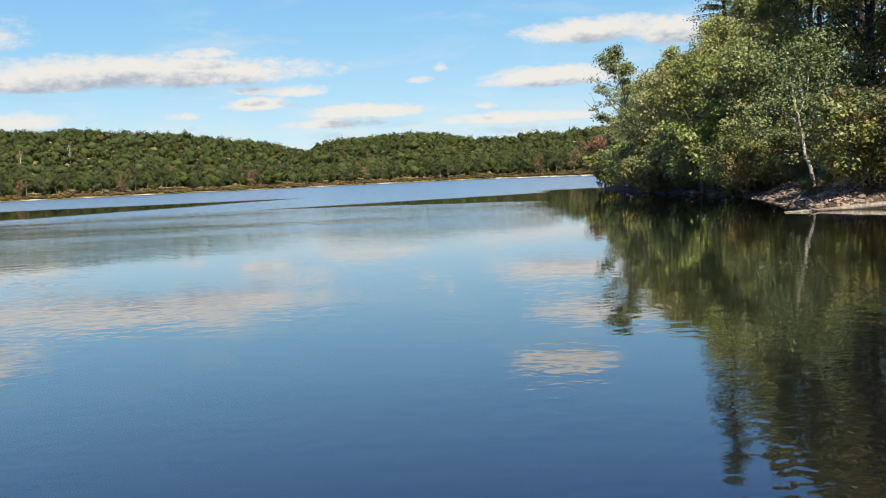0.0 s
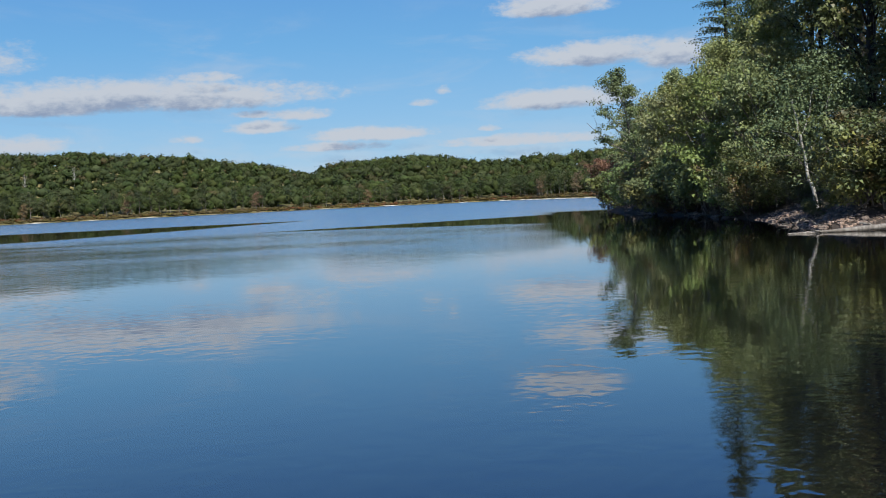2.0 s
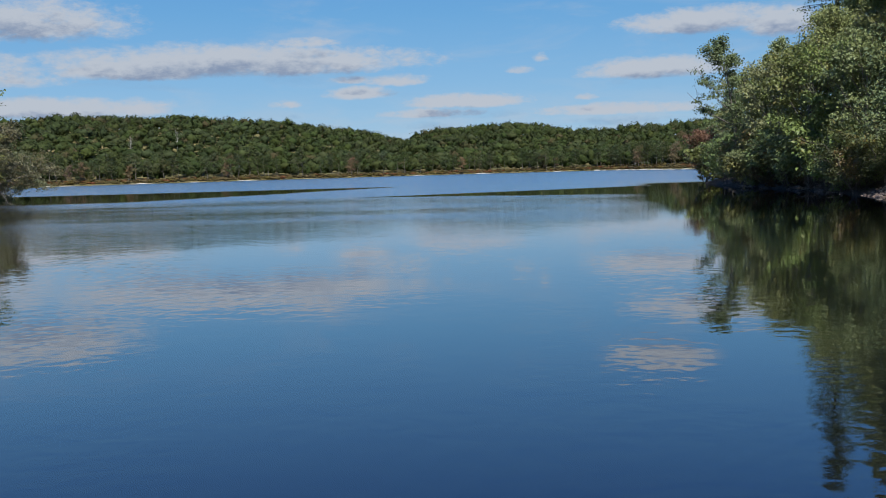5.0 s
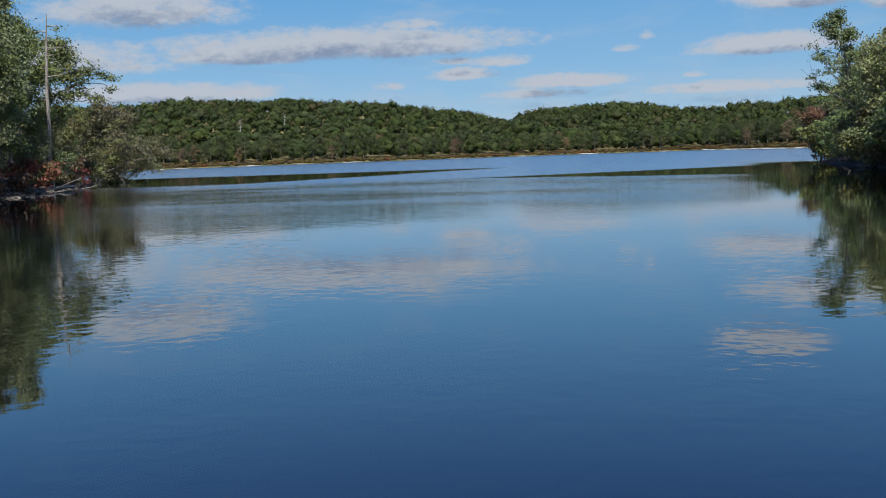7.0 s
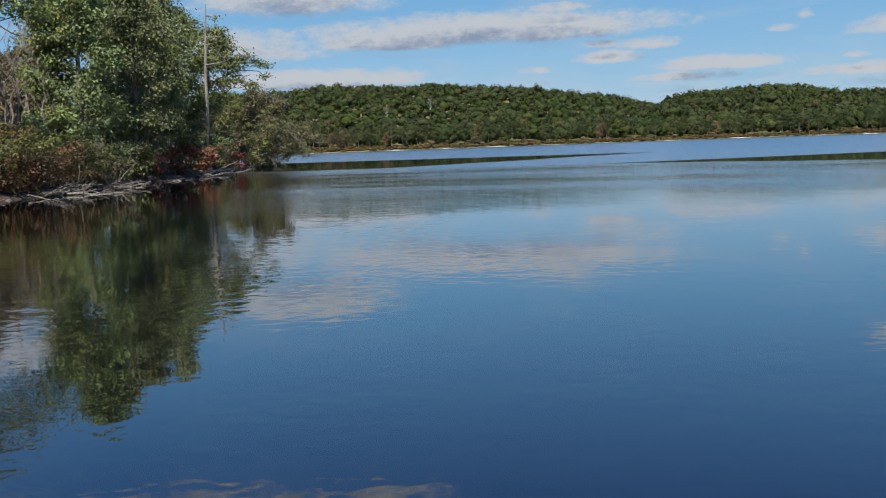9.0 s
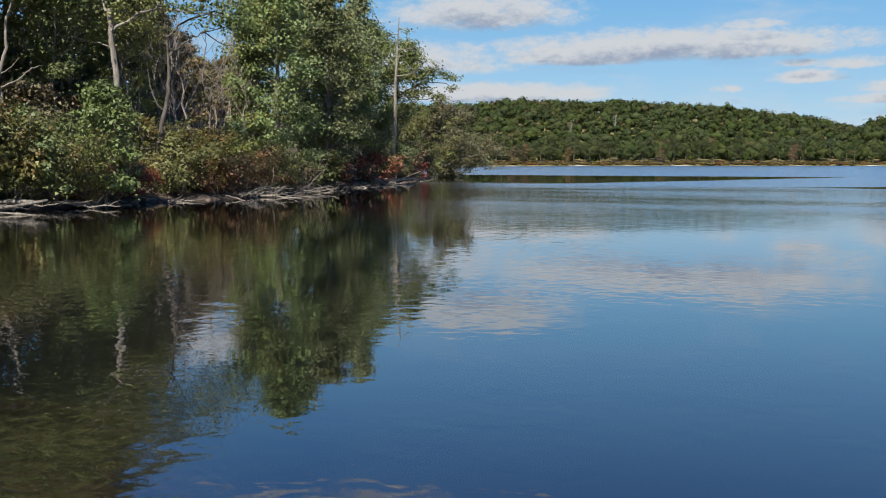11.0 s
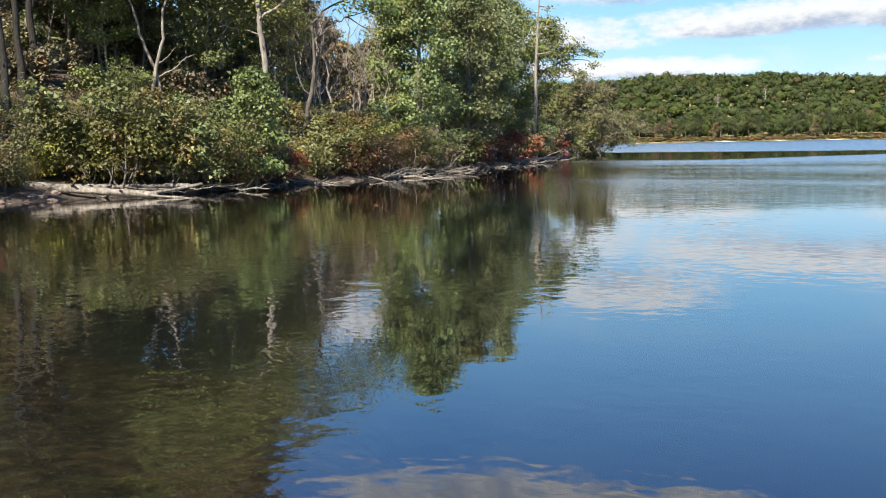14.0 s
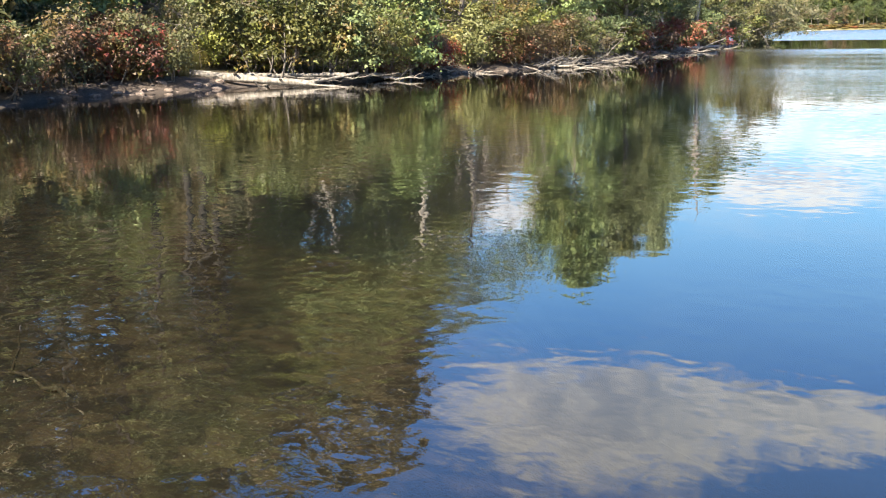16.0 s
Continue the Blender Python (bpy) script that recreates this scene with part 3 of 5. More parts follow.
def again(ob, az, dist, turn=0.0, size=1.0, label=""):
    c = copy_thing(ob, pose(*spot(az, dist), 0, 0, turn) @ Matrix.Scale(size / ob.scale[0], 4))
    if label:
        c["label"] = label
    return c


def bush(seed, width, height, count, leaf=0.1, stems=9, clump=0.2):
    rng = np.random.default_rng(seed)
    wood, tips = Pile(), []
    for i in range(stems):
        a = rng.uniform(0, 6.28)
        p = limb_path(rng, (rng.normal() * 0.15 * width, rng.normal() * 0.15 * width, -0.1), a, rng.uniform(0.75, 1.35), height * rng.uniform(0.7, 1.08), 5, -0.1, 0.14)
        wood.add(*tube(p, np.linspace(0.03, 0.007, len(p)), 4))
        tips.append(p[1:])
        for j in range(6):
            st = p[rng.integers(1, len(p))]
            q = limb_path(rng, st, a + rng.normal() * 1.3, rng.uniform(-0.1, 0.9), width * rng.uniform(0.2, 0.45), 3, 0.1, 0.15)
            wood.add(*tube(q, np.linspace(0.014, 0.005, len(q)), 3))
            tips.append(q[1:])
    tips = np.concatenate(tips)
    keep = np.clip(tips[:, 2] / height, 0.16, 0.8) ** 0.85
    heart = tips[rng.choice(len(tips), max(30, count // 44), p=keep / keep.sum())]
    off = rng.normal(size=(count, 3)) * np.array([1, 1, 0.5])
    pick = heart[rng.integers(0, len(heart), count)] + off * clump
    pick[:, 2] = np.maximum(pick[:, 2], 0.05)
    green = Pile()
    green.add(*leaves(rng, pick, leaf, 0.6, 0.3, off * np.array([0.4, 0.4, 0.7])))
    return wood, green


def bough(seed, points, r0, r1, sides=7, wob=0.03, per=4):
    """A crooked tapered limb through the points, as a pile."""
    rng = np.random.default_rng(seed)
    q = np.array(points, float)
    t = np.linspace(0, len(q) - 1, (len(q) - 1) * per + 1)
    p = np.stack([np.interp(t, np.arange(len(q)), q[:, c]) for c in range(3)], 1)
    p[1:-1] = (p[:-2] + p[1:-1] * 2 + p[2:]) / 4
    p[1:-1] += rng.normal(size=(len(p) - 2, 3)) * wob
    w = Pile()
    w.add(*tube(p, np.linspace(r0, r1, len(p)), sides))
    return w


def sprays(seed, points, count, leaf, clump, reach=0.5):
    """Leaves in flat sprays about the points."""
    rng = np.random.default_rng(seed)
    q = np.array(points, float)
    heart = q[rng.integers(0, len(q), max(12, count // 40))] + rng.normal(size=(max(12, count // 40), 3)) * reach
    off = rng.normal(size=(count, 3)) * clump * np.array([1, 1, 0.4])
    g = Pile()
    g.add(*leaves(rng, heart[rng.integers(0, len(heart), count)] + off, leaf, 0.55, 0.4, off / clump * np.array([0.35, 0.35, 0.7])))
    return g


def shaped_tree(name, label, trunk, limbs, bark, leaf_pile, leaf, group):
    """A tree with a trunk, each large limb and its leaves as parts. limbs: piles."""
    ob = plant(name, label, "tree", (trunk, leaf_pile), bark, leaf, group)
    for w in limbs:
        new("limb", w.mesh("limb", bark, True)).parent = ob.children[0]
    return ob


def broken_oaks(g):
    """The pale broken-topped oak, the crossed pale pair and the dark oak that leans beside the bare trees."""
    top = [(x, y, z) for x, y, z in ((1.2, 0.3, 8.4), (2.4, 0.2, 8.9), (3.6, 0.6, 8.6), (4.8, 0.2, 8.5), (-0.8, 0.8, 9.4), (0.4, 1.0, 10.2), (2.0, 1.2, 10.2), (-2.2, 0.6, 9.2), (1.0, 0.5, 7.4), (-1.6, 1.0, 10.4), (-0.6, 1.0, 6.8))]
    t = shaped_tree("oak_tree", "pale oak with broken top and one long level limb", bough(801, [(0.1, 0, -0.5), (0.15, 0, 2.0), (0.3, 0, 3.8), (0.05, 0.05, 5.6), (0.0, 0, 7.0)], 0.178, 0.104, 9),
                    [bough(802, [(0.1, 0, 6.0), (1.0, 0.1, 6.7), (2.0, 0.1, 7.15), (3.4, 0.2, 7.0), (5.0, 0.1, 6.9)], 0.081, 0.022, 6, 0.05),
                     bough(803, [(2.0, 0.1, 7.15), (2.6, 0.3, 7.9), (3.3, 0.3, 8.5)], 0.037, 0.015, 5), bough(804, [(0.05, 0, 5.2), (-0.35, 0, 5.5), (-0.6, 0, 5.5)], 0.037, 0.022, 5),
                     bough(805, [(-0.9, 0.6, 5.6), (-1.5, 0.4, 5.8), (-2.0, 0.3, 5.6)], 0.037, 0.015, 5), bough(812, [(0, 0, 6.7), (-0.6, 0.5, 8.0), (-1.2, 0.8, 9.6)], 0.067, 0.022, 6)],
                    BARK_SNAG, sprays(806, top, 7500, 0.15, 0.5, 0.7), LEAF_OLIVE, g)
    stand(t, 48.5, 47, 48.5)
    top = [(-2.0, 0.5, 6.4), (-1.2, 0.3, 7.2), (0.4, 0.2, 7.0), (1.0, 0.5, 6.6), (1.8, 0.5, 7.0), (0.0, 0.8, 8.4), (-2.4, 0.2, 6.2), (2.2, 0.6, 6.4), (-0.8, 0.4, 6.6), (0.8, 0.9, 8.0), (-1.8, 0.8, 8.2)]
    t = shaped_tree("oak_tree", "pair of crossed pale trunks with dead lower branches", bough(821, [(-0.35, 0, -0.5), (-0.1, 0, 1.4), (0.35, 0, 3.0), (0.5, 0.1, 4.6), (1.0, 0.1, 6.4)], 0.105, 0.037, 8),
                    [bough(822, [(0.35, 0.15, -0.5), (0.25, 0.12, 1.2), (-0.1, 0.1, 2.4), (-0.5, 0.1, 3.6), (-0.9, 0.2, 5.2), (-1.7, 0.3, 6.8)], 0.100, 0.026, 8),
                     bough(823, [(0.2, 0, 1.75), (0.8, -0.1, 2.05), (1.3, -0.2, 2.5), (1.75, -0.2, 2.7)], 0.037, 0.015, 6, 0.02), bough(824, [(0.2, 0, 2.3), (0.6, -0.1, 2.6), (0.95, -0.1, 3.0)], 0.031, 0.012, 6, 0.02),
                     bough(825, [(-0.2, 0, 1.8), (-0.9, -0.1, 2.2), (-1.7, -0.1, 2.1)], 0.025, 0.009, 5, 0.04)],
                    BARK_SNAG, sprays(826, top, 8500, 0.14, 0.45, 0.6), LEAF_YELLOW, g)
    stand(t, 54.2, 46, 54.2)
    top = [(0.6, 0, 7.8), (1.6, 0.2, 8.2), (2.8, 0.3, 8.0), (3.6, 0.2, 7.8), (-0.6, 0.4, 8.6), (-1.6, 0.5, 9.2), (0.2, 0.6, 9.6), (1.6, 0.6, 9.8), (2.8, 0.6, 9.0)]
    t = shaped_tree("oak_tree", "dark crooked oak leaning over bare trees", bough(831, [(-0.95, 0, -0.4), (-0.45, 0, 1.4), (-0.25, 0, 2.8), (0.12, 0, 4.2), (0.1, 0.1, 5.6), (0.0, 0.1, 7.4), (-0.5, 0.3, 9.0)], 0.143, 0.041, 8),
                    [bough(832, [(0.1, 0.1, 5.6), (0.8, 0, 6.4), (1.6, 0, 6.9), (3.0, 0.1, 7.4)], 0.068, 0.015, 6, 0.05), bough(833, [(0.0, 0.1, 6.6), (0.9, 0.1, 7.5), (2.6, 0.1, 7.9), (4.2, 0, 7.8)], 0.060, 0.015, 6, 0.06),
                     bough(834, [(1.6, 0, 6.9), (2.4, 0, 6.5), (3.4, 0, 6.3)], 0.04, 0.012, 5, 0.05), bough(835, [(-0.2, 0, 3.4), (-0.7, 0, 4.2), (-0.8, 0, 5.2)], 0.05, 0.02, 5)],
                    BARK_OAK, sprays(836, top, 2600, 0.15, 0.42, 0.4), LEAF_GREEN, g)
    stand(t, 45.6, 47.5, 45.6)


def left_bank_trees():
    g = "trees on the left bank"
    big = plant("maple_tree", "tall green leafy maple on the lake bank", "tree", grow(11, 13.2, 0.22, 0.10, 3.6, 26, leaf=0.165, count=22000, shape=0.4, clump=0.45), BARK_GREY, LEAF_MAPLE, g)
    stand(big, 39.6, 58, 0, 0.94)
    again(big, 36.9, 63, 130, 0.90)
    again(big, 38.2, 69, 250, 1.0)
    again(big, 40.9, 59, 40, 0.74)
    again(big, 36.0, 68, 300, 0.82)
    ash = plant("ash_tree", "slender pale grey-green tree with feathery top", "tree", grow(12, 13.0, 0.16, 0.25, 2.0, 22, leaf=0.15, count=14000, rise=0.8, shape=0.3), BARK_GREY, LEAF_PALE, g)
    stand(ash, 35.0, 76, 0, 1.12)
    mid = plant("maple_tree", "dark green leafy tree with spreading limbs above the bank", "tree", grow(13, 10.5, 0.2, 0.15, 3.3, 20, leaf=0.17, count=20000), BARK_GREY, LEAF_OLIVE, g)
    stand(mid, 34.6, 84, 0, 1.1)
    again(mid, 36.2, 74, 200, 1.0)
    again(mid, 35.4, 92, 80, 1.1)
    # open oak behind the snag, its lowest limbs held out level over the lake
    top = [(0.4, 0.3, 11.9), (-1.1, 0.5, 10.9), (0.9, 0.4, 10.8), (1.6, 0.0, 9.8), (0.4, -0.5, 8.9), (2.1, 0.2, 9.0), (-1.1, 0.6, 8.9), (-0.7, 0.2, 7.4), (1.7, 0.3, 7.9), (1.1, -0.3, 6.9), (-2.3, 0.5, 12.9), (-1.5, 0, 12.2),
           (-2.1, 0.3, 11.6), (0.8, 0.4, 11.4), (-1.2, 0.5, 5.7), (0.0, 0.8, 9.9), (-0.3, -0.6, 6.4), (0.6, 0.2, 10.0), (-2.0, 0.6, 8.2), (-1.6, 0.3, 9.8), (1.4, 0.6, 8.6), (0.2, 0.6, 5.4), (-2.2, 0.4, 6.8)]
    fingers = [(2.6, 0.0, 9.2), (3.3, 0.0, 9.5), (3.9, 0.1, 9.1), (4.3, 0.0, 8.9), (4.9, 0.0, 8.7), (4.7, 0.1, 7.8), (3.2, 0.1, 7.2), (2.6, 0.0, 7.6), (3.8, 0.0, 7.0), (2.2, 0.1, 8.4)]
    green = sprays(853, top, 11500, 0.19, 0.42, 0.45)
    green.add(*[x for x in leaves(np.random.default_rng(854), np.repeat(np.array(fingers), 110, 0) + np.random.default_rng(855).normal(size=(1100, 3)) * np.array([0.34, 0.3, 0.16]), 0.18, 0.5, 0.5)])
    over = shaped_tree("oak_tree", "green oak with level limbs reaching over the lake", bough(850, [(-0.4, 0, -0.4), (-0.4, 0, 2.6), (-0.3, 0, 4.9), (-0.1, 0, 7.4), (0.1, 0, 9.9), (0.4, 0, 11.6)], 0.20, 0.04, 8),
                       [bough(851, [(-0.1, 0, 6.8), (1.0, 0, 7.7), (2.6, 0, 8.4), (3.8, 0, 8.3), (5.1, 0, 7.7)], 0.075, 0.02, 6, 0.06), bough(852, [(-0.3, 0, 5.0), (0.8, 0, 5.8), (1.8, 0, 6.8), (3.3, 0, 7.1), (3.9, 0, 6.8)], 0.07, 0.018, 6, 0.05),
                        bough(856, [(0.0, 0, 8.4), (1.2, 0, 9.0), (2.3, 0, 9.3), (4.2, 0, 9.6)], 0.06, 0.015, 6, 0.05), bough(857, [(0.0, 0, 9.0), (-1.0, 0.2, 10.6), (-2.0, 0.3, 12.8)], 0.07, 0.018, 6, 0.05), bough(858, [(2.6, 0, 8.4), (3.4, 0, 8.7), (4.8, 0, 8.7)], 0.03, 0.012, 5, 0.04)],
                       BARK_OAK, green, LEAF_GREEN, g)
    stand(over, 32.75, 88, 32.75)
    low = plant("willow_tree", "low spreading pale olive tree on the wooded point", "tree", grow(15, 5.6, 0.16, 0.08, 4.6, 20, leaf=0.2, count=18000, rise=0.15, shape=0.2, reach=0.2, clump=0.45), BARK_GREY, LEAF_POINT, g)
    stand(low, 30.6, 108, 0, 1.08)
    again(low, 32.2, 98, 70, 0.8)
    again(low, 29.6, 116, 20, 0.8)
    # dead snag with one side branch
    rng = np.random.default_rng(5)
    w = Pile()
    w.add(*tube([(0.1, 0, -0.3), (0.0, 0, 1.6), (0.10, 0.05, 3.2), (0.08, 0.1, 5.0), (0.24, 0.05, 7.0), (0.42, 0, 8.9)], [0.14, 0.115, 0.10, 0.085, 0.06, 0.02], 8))
    snag = plant("dead_tree", "bleached bare dead trunk with broken branches", "tree", (w, None), BARK_SNAG, None, g)
    for z, a, ln in ((5.75, 0.0, 1.3), (6.2, 2.6, 0.8), (7.2, 0.4, 0.9), (8.0, 3.3, 0.7), (5.2, 3.6, 0.5), (6.8, 5.9, 0.7), (7.6, 2.9, 0.6), (8.3, 0.2, 0.6), (4.6, 3.0, 0.4)):
        p = limb_path(rng, (float(np.interp(z, [3.2, 5.0, 7.0, 8.9], [0.10, 0.08, 0.24, 0.42])), 0.05, z), a, 0.05, ln, 4, 0.1, 0.1)
        w = Pile()
        w.add(*tube(p, np.linspace(0.045, 0.012, len(p)), 5))
        new("broken_branch", w.mesh("broken_branch", BARK_SNAG, True)).parent = snag.children[0]
    stand(snag, 33.05, 80.5, 0, 1.46, 0.0)
    again(low, 33.7, 78.6, 140, 0.55)
    w = Pile()
    w.add(*tube([(0, 0, -0.2), (0.35, 0, 1.0), (0.8, 0, 2.2)], [0.16, 0.13, 0.10], 7))
    stand(plant("dead_tree", "short bleached leaning broken trunk", "tree", (w, None), BARK_BLEACHED, None, g), 33.55, 81.5, 0, 1.4)
    # bare thin leaning trees, with sky between them
    gb = "bare trees on the slope"
    kinds = [plant("bare_tree", "thin leafless grey tree with fine twigs", "tree", grow(21, 8.8, 0.075, 0.3, 1.3, 12, (0.10, 0.02), count=0, twigs=7, rise=0.75, wob=0.2, stout=0.9), TWIG, None, gb),
             plant("bare_tree", "leafless grey-brown tree with crooked limbs", "tree", grow(22, 8.2, 0.10, 0.35, 1.9, 11, (-0.06, 0.0), count=0, twigs=8, rise=0.5, wob=0.3, stout=0.9), TWIG, None, gb),
             plant("bare_tree", "bleached leaning leafless sapling", "tree", grow(23, 7.0, 0.06, 0.3, 1.0, 10, (0.28, 0.0), count=0, twigs=6, rise=0.8, wob=0.15, stout=0.9), BARK_LIGHT, None, gb)]
    rng = np.random.default_rng(24)
    for i in range(40):
        az = 41.3 + 5.6 * ((i * 0.618) % 1.0) if i < 30 else 57.0 + 6.0 * ((i * 0.618) % 1.0)
        d, tn, sz = rng.uniform(49, 66) if i < 30 else rng.uniform(46, 52), rng.uniform(0, 360), rng.uniform(0.62, 0.98) if i < 30 else rng.uniform(0.5, 0.7)
        (stand if i < 3 else again)(kinds[i % 3], az, d, tn, sz)
    # pale-trunked trees
    broken_oaks(g)
    yel = plant("birch_tree", "tree with pale trunk and yellow-green leaves", "tree", grow(32, 13.0, 0.15, 0.35, 3.2, 16, leaf=0.15, count=9000, wob=0.14), BARK_GREY, LEAF_YELLOW, g)
    stand(yel, 56.2, 50, 0, 0.8)
    again(yel, 51.4, 55, 90, 0.8)
    again(yel, 54.8, 54, 200, 0.85)
    again(yel, 58.6, 50, 20, 0.8)
    again(yel, 52.4, 54, 60, 0.8)
    again(yel, 51.0, 58, 260, 0.85)
    again(yel, 58.2, 52, 170, 0.8)
    again(yel, 53.0, 53, 300, 0.75)
    again(yel, 60.4, 47, 150, 0.95)
    again(yel, 64.8, 50, 250, 1.1)
    roof = plant("oak_tree", "olive-green oak with layered sprays above the shrubs", "tree", grow(44, 11.0, 0.15, 0.22, 3.9, 24, leaf=0.15, count=9500, clump=0.42, rise=0.35, wob=0.14, twigs=3), BARK_GREY, LEAF_OLIVE, g)
    stand(roof, 50.2, 55, 0, 0.8)
    for az, d, tn, sz in ((54.8, 49.5, 45, 0.6), (56.9, 48.8, 135, 0.62), (52.4, 49.2, 225, 0.58), (52.0, 53, 70, 0.72), (53.6, 50.5, 150, 0.66), (55.6, 53, 220, 0.7), (57.4, 51, 300, 0.72), (59.4, 55, 20, 0.75), (61.4, 52, 110, 0.9), (47.9, 60, 190, 0.8), (63.8, 52, 260, 1.05), (49.0, 64, 30, 1.05)):
        again(roof, az, d, tn, sz)
    # small sunlit trees under the tall ones
    small = plant("young_tree", "small olive-green tree with open leaves above the shrubs", "tree", grow(33, 7.2, 0.08, 0.25, 2.6, 20, leaf=0.13, count=6000, clump=0.34, rise=0.5, wob=0.14), BARK_LIGHT, LEAF_OLIVE, g)
    stand(small, 50.9, 57)
    for az, d, tn, sz in ((57.8, 53, 40, 0.9), (63.2, 47, 60, 1.0), (51.6, 60, 200, 1.0), (51.3, 48, 80, 0.95), (56.6, 47, 170, 0.9), (58.6, 47.5, 250, 0.95), (50.6, 51, 330, 1.0), (46.9, 52, 120, 0.8)):
        again(small, az, d, tn, sz)
    # forest trees up the slope, trunk shade painted into near-black bark
    dark = plant("oak_tree", "tall oak on the wooded slope, trunk coloured dark for shade", "tree", grow(41, 16.0, 0.24, 0.60, 4.0, 14, leaf=0.19, count=2000, wob=0.07), BARK_DARK_AND_SHADED, LEAF_OLIVE, "forest trees on the slope")
    back = plant("oak_tree", "tall shaded oak further up the wooded slope", "tree", grow(42, 16.0, 0.22, 0.3, 4.4, 13, leaf=0.36, count=2600, twigs=1, wob=0.07), BARK_DARK_AND_SHADED, LEAF_BROWN, "forest trees on the slope")
    stand(dark, 61.8, 41, 0, 0.74)
    low_oak = plant("oak_tree", "small brown-leaved oak among bare trees on the slope", "tree", grow(43, 7.0, 0.10, 0.08, 2.4, 13, leaf=0.28, count=2200, clump=0.42, twigs=3), TWIG, LEAF_BROWN, "forest trees on the slope")
    stand(low_oak, 43.6, 72, 0, 0.6)
    for az, d, tn, sz in (*[(40.6 + 0.62 * i, 60 + (i * 11) % 17, i * 77, 0.58 + 0.05 * (i % 4)) for i in range(17)], (42.4, 75, 50, 0.55), (44.8, 74, 130, 0.65), (46.0, 70, 200, 0.8), (47.2, 66, 280, 0.85), (45.8, 80, 20, 0.9), (43.0, 82, 90, 0.6), (46.8, 78, 170, 0.9), (41.4, 72, 240, 0.8), (48.0, 60, 310, 1.1), (56.6, 68, 30, 1.2), (60.4, 60, 110, 1.2), (62.6, 56, 10, 1.25), (64.8, 57, 90, 1.3), (54.0, 60, 35, 1.35), (55.6, 62, 95, 1.4), (57.4, 60, 155, 1.4), (58.8, 58, 215, 1.35), (60.0, 57, 275, 1.35), (61.2, 60, 5, 1.5), (52.4, 62, 65, 1.3), (66.8, 54, 170, 1.25), (68.8, 56, 250, 1.3), (70.8, 53, 330, 1.25), (72.8, 52, 60, 1.25), (74.8, 50, 140, 1.2), (67.8, 62, 200, 1.5), (71.6, 60, 280, 1.45), (65.6, 64, 20, 1.4)):
        again(low_oak, az, d, tn, sz)
    k, placed = 0, False
    # oaks added beyond the left edge of view to cast shade on the bank
    dense = plant("oak_tree", "tall oak added beside the view to shade the cove, leaves coloured dark", "tree", grow(58, 15.0, 0.25, 0.12, 4.4, 24, leaf=0.31, count=6000, twigs=3), BARK_DARK_AND_SHADED, LEAF_SHADE, "forest trees on the slope")
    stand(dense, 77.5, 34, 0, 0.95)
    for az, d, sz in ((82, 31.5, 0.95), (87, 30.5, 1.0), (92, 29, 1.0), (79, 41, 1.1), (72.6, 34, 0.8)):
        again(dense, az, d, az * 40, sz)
    for az, d, sz in ((60.9, 43, 0.7), (60.2, 45, 0.74), (61.0, 74, 1.0), (63.2, 70, 1.1), (65.8, 74, 1.2), (63.6, 43, 0.78), (66.0, 46, 1.05), (59.0, 57, 1.1), (57.0, 62, 1.1), (52.4, 63, 1.15), (50.6, 60, 1.1), (49.8, 71, 1.1), (50.8, 72, 1.2), (54.6, 72, 1.2), (58.4, 74, 1.2), (62.0, 62, 1.1),
                      (65.4, 66, 1.1), (69.0, 50, 1.0), (72.5, 46, 1.0), (38.0, 84, 0.9), (70.5, 43, 0.95), (67.4, 55, 1.05), (76, 42, 0.95), (71.2, 50, 1.0), (51.0, 82, 1.2), (51.6, 66, 0.8), (51.0, 69, 0.75), (53.6, 66, 0.8), (55.8, 68, 0.8), (50.4, 66, 0.7)):
        k += 1
        if d > 57 and not placed:
            placed = bool(stand(back, az, d, k * 67, sz))
        else:
            again(back if d > 57 else dark, az, d, k * 67, sz)


def conifer(seed, height, radius, spread, whorls=26, per=7, leaf=0.13, count=14000):
    """A hemlock: level tiers of drooping boughs with flat needle sprays."""
    rng = np.random.default_rng(seed)
    wood, tips = Pile(), []
    t = np.linspace(0, 1, 10)
    wood.add(*tube(np.stack([0.1 * np.sin(3 * t), 0.1 * np.cos(2 * t), height * t - 0.35 * (t == 0)], 1), radius * (1 - 0.95 * t), 8))
    for i in range(whorls):
        u = 0.08 + 0.9 * (i / whorls) ** 0.95
        for j in range(per):
            ln = spread * (1.05 - u) ** 0.8 * rng.uniform(0.6, 1.15)
            p = limb_path(rng, (0, 0, height * u), rng.uniform(0, 6.28), 0.25, ln, 4, -0.55, 0.08)
            wood.add(*tube(p, np.linspace(0.035, 0.01, len(p)), 3))
            tips.append(p[1:]), tips.append((p[1:] + p[:-1]) / 2)
    tips = np.concatenate(tips)
    which = rng.integers(0, len(tips), count)
    off = rng.normal(size=(count, 3)) * np.array([0.26, 0.26, 0.07])
    off[:, 2] -= 0.35 * np.hypot(off[:, 0], off[:, 1])
    green = Pile()
    green.add(*leaves(rng, tips[which] + off, leaf, 1.0, 0.8, off * np.array([1.0, 1.0, 2.0])))
    return wood, green


